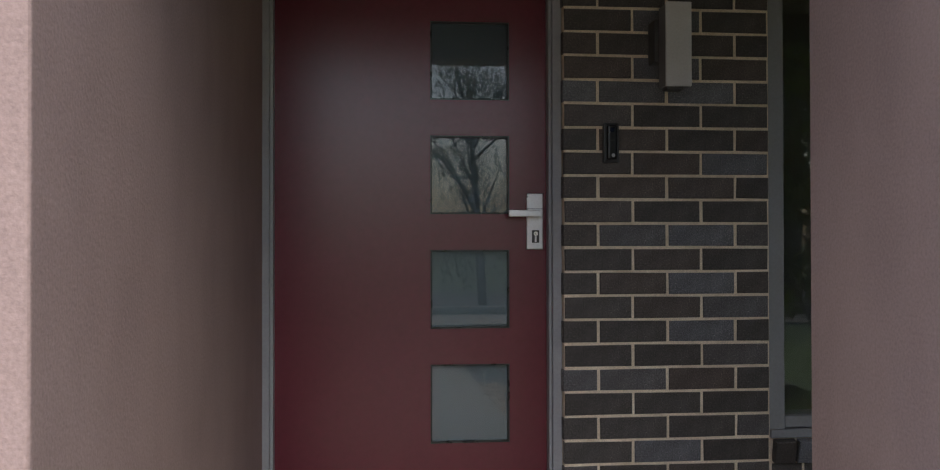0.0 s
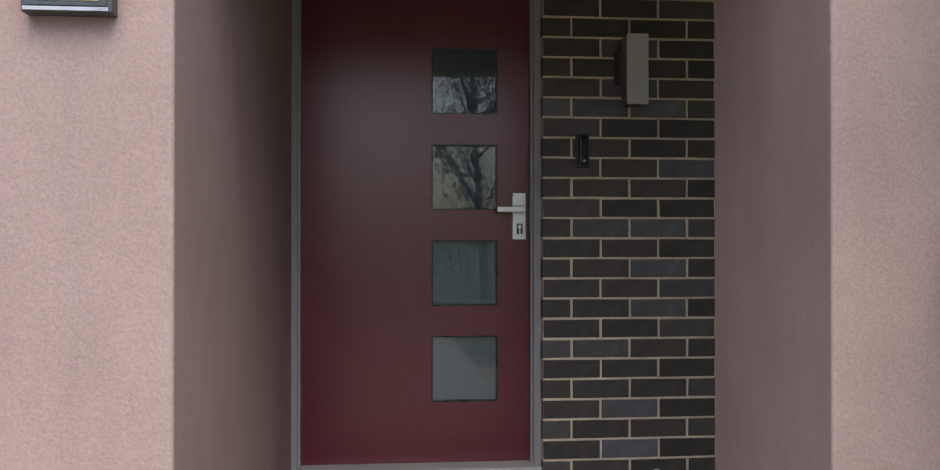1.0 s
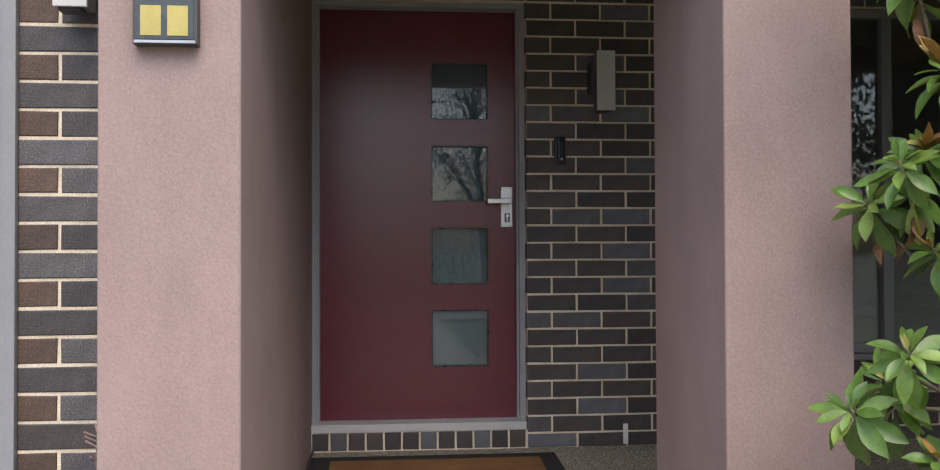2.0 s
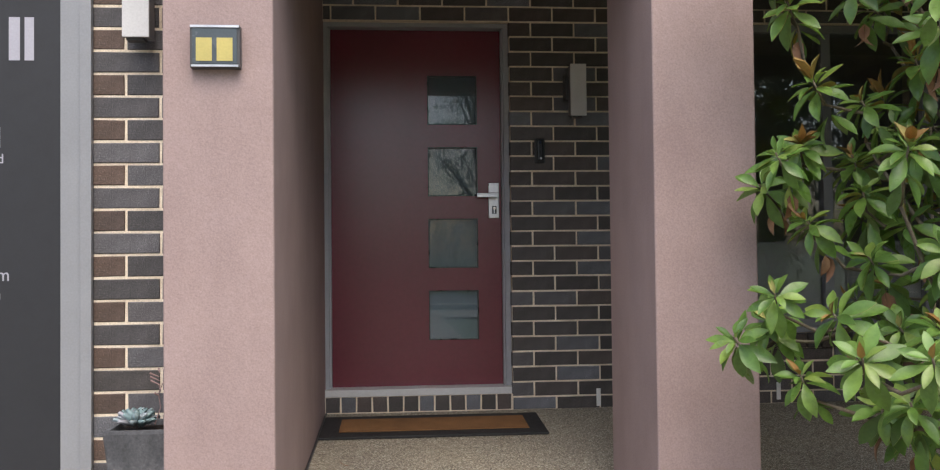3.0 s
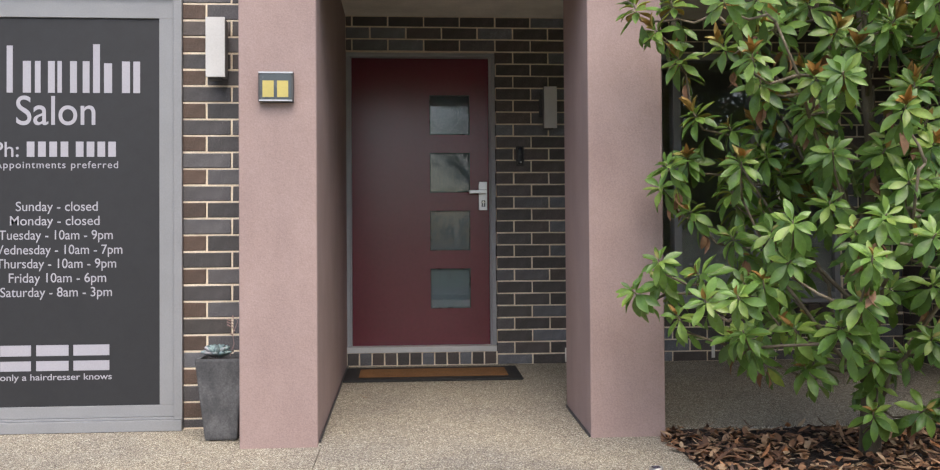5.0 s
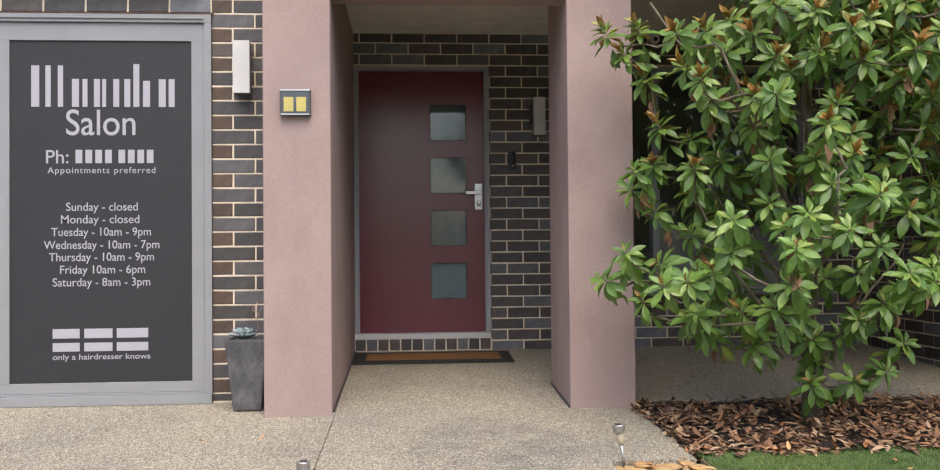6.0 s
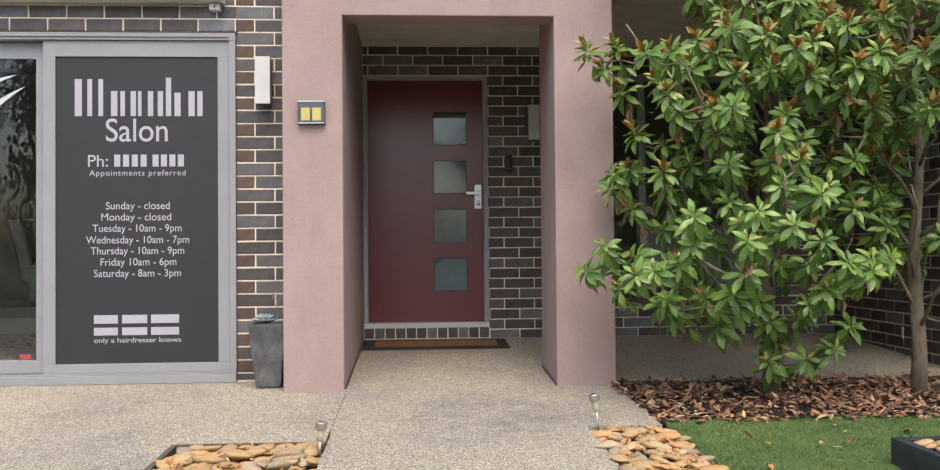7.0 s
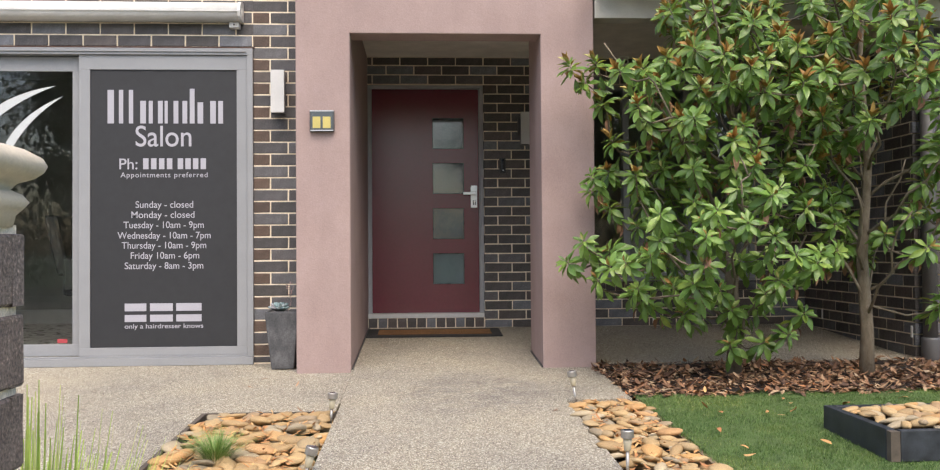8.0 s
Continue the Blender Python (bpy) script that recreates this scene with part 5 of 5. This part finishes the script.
    for b in twigs.values():
        part("twigs", b, bark, d, "", True)
    return d


def reach_one(z, a):
    prof = np.interp(z, [-0.02, 0.12, 0.30, 0.48, 0.65, 0.95, 1.20, 1.45, 1.75, 1.95, 2.20, 2.6, 3.0], [0.0, 0.0, 0.30, 0.85, 1.20, 1.12, 1.05, 0.98, 1.10, 0.88, 0.62, 0.50, 0.2])
    west = 0.5 - 0.5 * math.cos(a)
    return 1.06 * float(prof) * (0.50 + 0.50 * west) * (1.0 if math.sin(a) < 0 else 0.40 + 0.2 * west)


def reach_two(z, a):
    prof = np.interp(z, [0.15, 0.35, 0.7, 1.1, 1.6, 2.2, 2.7, 3.1], [0.0, 0.5, 0.75, 0.85, 0.95, 0.90, 0.65, 0.2])
    west = max(0.0, -math.cos(a))
    return float(prof) * (1.0 if math.sin(a) < 0 else 0.5) * (1.0 - (0.45 * west if z < 1.7 else 0.0))


magnolia(2.00, -2.38, 2.85, reach_one, 205, 5, "leafy evergreen magnolia with rusty buds reaching past the pillar", 0.02,
         lambda p: p.z < 0.42 and (p.x - 2.0) > 0.55,
         arms=[(0.88, -2.52, 0.63), (0.98, -2.58, 0.76), (1.07, -2.54, 0.52), (1.13, -2.62, 0.70), (1.09, -2.22, 1.10), (1.20, -2.30, 1.22), (1.19, -2.34, 0.98),
               (0.94, -2.36, 1.91), (1.03, -2.36, 1.80), (1.11, -2.36, 1.93), (1.15, -2.32, 1.68), (1.36, -2.32, 1.74), (1.21, -2.36, 1.42), (1.38, -2.34, 1.36),
               (1.36, -2.40, 0.86), (1.40, -2.50, 0.36), (1.60, -2.60, 0.30), (2.24, -2.72, 0.17), (2.36, -2.66, 0.30), (2.10, -2.66, 0.12), (1.90, -2.60, 0.10)])
magnolia(2.85, -2.46, 3.0, reach_two, 150, 11, "taller evergreen magnolia with a clear lower trunk", 0.22,
         lambda p: p.z < 0.62 and abs(p.x - 2.85) < 0.30)


# ---------------------------------------------------------------- across the street (seen in the glass)
def gum_tree(x, y, h, spread, seed, label, dense=240, leaf=0.24, loose=0.17, girth=0.028):
    r = random.Random(seed)
    z0 = -0.5
    d = thing("gum_tree", (x, y, z0), label, "tree", "street trees")
    top = Vector((x + r.uniform(-0.6, 0.6), y, z0 + h * 0.75))
    part("trunk", tube(bmesh.new(), curve_points((x, y, z0), top, 0.0, 5), [h * girth * (1 - 0.13 * i) for i in range(6)], 10), bark, d, "", True)
    V, F, M = [], [], []
    b = bmesh.new()
    for k in range(26):
        a, t = k * 2.4, r.uniform(0.24, 1.0)
        s = Vector((x, y, z0)).lerp(top, t)
        e = s + Vector((math.cos(a) * spread * r.uniform(0.4, 1), math.sin(a) * spread * r.uniform(0.4, 1), h * r.uniform(0.08, 0.28)))
        tube(b, curve_points(s, e, 0.05, 4), [0.05 * h * 0.12, 0.035 * h * 0.12, 0.025 * h * 0.12, 0.015 * h * 0.12, 0.008], 5)
        for _ in range(dense):
            c = s.lerp(e, r.uniform(0.45, 1.1)) + Vector((r.gauss(0, 1), r.gauss(0, 1), r.gauss(0, 0.7))) * spread * loose
            mtx = Matrix.Translation(c) @ Matrix.Rotation(r.uniform(0, 6.28), 4, "Z") @ Matrix.Rotation(r.uniform(-1.2, 1.4), 4, "Y")
            add_leaf(V, F, M, mtx, leaf_shape(leaf, leaf * 0.5, 0.4, 0.2, 2), False)
    part("limbs", b, bark, d, "", True)
    tagged(under(new("crown", raw_mesh("crown", V, F, M, [gum_leaf])), d), "loose grey-green foliage", "", "", "stuff")


gum_tree(2.45, -19.8, 8.2, 1.9, 21, "tall grey-green gum tree across the street", 260, 0.115, 0.20, 0.015)
gum_tree(10.5, -19.2, 10.5, 3.4, 27, "dense gum tree on the far verge", 420)
gum_tree(-5.5, -16.4, 7.5, 2.5, 22, "leaning gum tree on the verge")
gum_tree(9.5, -27.5, 9.5, 3.0, 23, "large gum tree behind the street")
gum_tree(-12.0, -28.0, 9.0, 3.2, 24, "broad gum tree beyond the street")


def hedge(x0, x1, y, h, seed):
    r = random.Random(seed)
    V, F, M = [], [], []
    for _ in range(int((x1 - x0) * 260)):
        c = Vector((r.uniform(x0, x1), y + r.gauss(0, 0.35), 0))
        c.z = -0.5 + h * r.random() ** 0.7 * (0.8 + 0.25 * noise.noise(Vector((c.x * 0.8, 0, seed))))
        mtx = Matrix.Translation(c) @ Matrix.Rotation(r.uniform(0, 6.28), 4, "Z") @ Matrix.Rotation(r.uniform(-0.8, 1.6), 4, "Y")
        add_leaf(V, F, M, mtx, leaf_shape(0.22, 0.11, 0.4, 0.2, 2), False)
    tagged(new("hedge", raw_mesh("hedge", V, F, M, [gum_leaf])), "dense dark green shrubs across the street", "hedge", "", "stuff")


hedge(-14, 12, -26.6, 3.4, 3)
hedge(-24, -7, -24.0, 5.2, 8)
hedge(6.5, 20, -21.5, 4.6, 9)
gum_tree(-9.0, -21.5, 8.0, 2.8, 25, "dense gum tree by the kerb")
gum_tree(-16.0, -23.0, 8.5, 3.0, 26, "spreading gum tree by the kerb")

# ---------------------------------------------------------------- bricks, piece by piece
pick_dark = lambda a, c: brick_dark
# sill of bricks on edge under the door
n_ = 12
for k in range(n_):
    u0 = -0.508 + k * 0.0876
    ob = new("brick", brick_mesh(0.0776, 0.084, brick_dark))
    ob.matrix_basis = Matrix.Translation((u0, BY - 0.006, 0.004))
    ob.parent = wall_door
setting("trim_sill_bed", boxed(-0.515, 0.545, BY - 0.001, 0.06, -0.15, 0.0885), mortar, "cream mortar between sill bricks", "trim")
lay(wall_door, lambda u, z: (u, BY, z), 0, bond(-0.51, 1.298, 0.0, 2.455, 0.0702, 0.795, 1, [(-0.520, 0.541, -1, 2.213)], DOOR_BRICK), pick_dark)
lay(wall_door, lambda u, z: (u, BY, z), 0, bond(1.308, 3.52, 0.0, 0.315, 0.0702, 0.795, 1, (), DOOR_BRICK), pick_dark)
lay(wall_door, lambda u, z: (u, BY, z), 0, bond(3.068, 3.52, 0.315, 2.455, 0.0702, 0.795, 1, (), DOOR_BRICK), pick_dark)
lay(wall_door, lambda u, z: (u, BY, z), 0, bond(1.308, 3.068, 2.225, 2.455, 0.0702, 0.795, 1, (), DOOR_BRICK), pick_dark)
for k in range(20):
    ob = new("brick", brick_mesh(0.0776, 0.084, brick_dark, 0.10))
    ob.matrix_basis = Matrix.Translation((1.308 + k * 0.0876, BY - 0.022, 0.318)) @ Matrix.Rotation(radians(12), 4, "X")
    ob.parent = wall_door
# return wall: u runs from the corner towards the street
lay(wall_return, lambda u, z: (3.527, -u, z), -math.pi / 2, bond(0.0, 1.86, -0.09, 2.30, 0.0702, 0.142, 1), pick_dark)
lay(wall_return, lambda u, z: (u, -1.862, z), 0, bond(3.56, 3.78, -0.09, 2.30, 0.0702, 3.66, 1), pick_dark)
# salon wall
zj = 1.578
out = []
k0 = math.floor((-0.10 - zj) / COURSE)
for k in range(k0, 12):
    a, c = max(-0.095, zj + k * COURSE + JOINT / 2), zj + (k + 1) * COURSE - JOINT / 2
    if c - a < 0.02 or c > 2.62:
        continue
    cuts_ = [-1.2365, -1.116, -0.882] if k % 2 else [-1.2365, -0.988, -0.882]
    for i, (u0, u1) in enumerate(zip(cuts_, cuts_[1:])):
        mat = brick_brown if (k % 2 and i == 0) else (brick_grey if rnd.random() < 0.75 else brick_dark)
        p, q = u0 + (0.0 if i == 0 else JOINT / 2), u1 - (JOINT / 2 if i == 0 else 0)
        lay(wall_salon, lambda u, z: (u, -1.62, z), 0, [(p, q, a, c)], lambda s, e, m_=mat: m_)
lay(wall_salon, lambda u, z: (u, -1.62, z), 0, bond(-4.6, -1.236, 2.181, 2.62, zj, -1.36, 0), lambda a, c: brick_grey if rnd.random() < 0.6 else brick_dark)
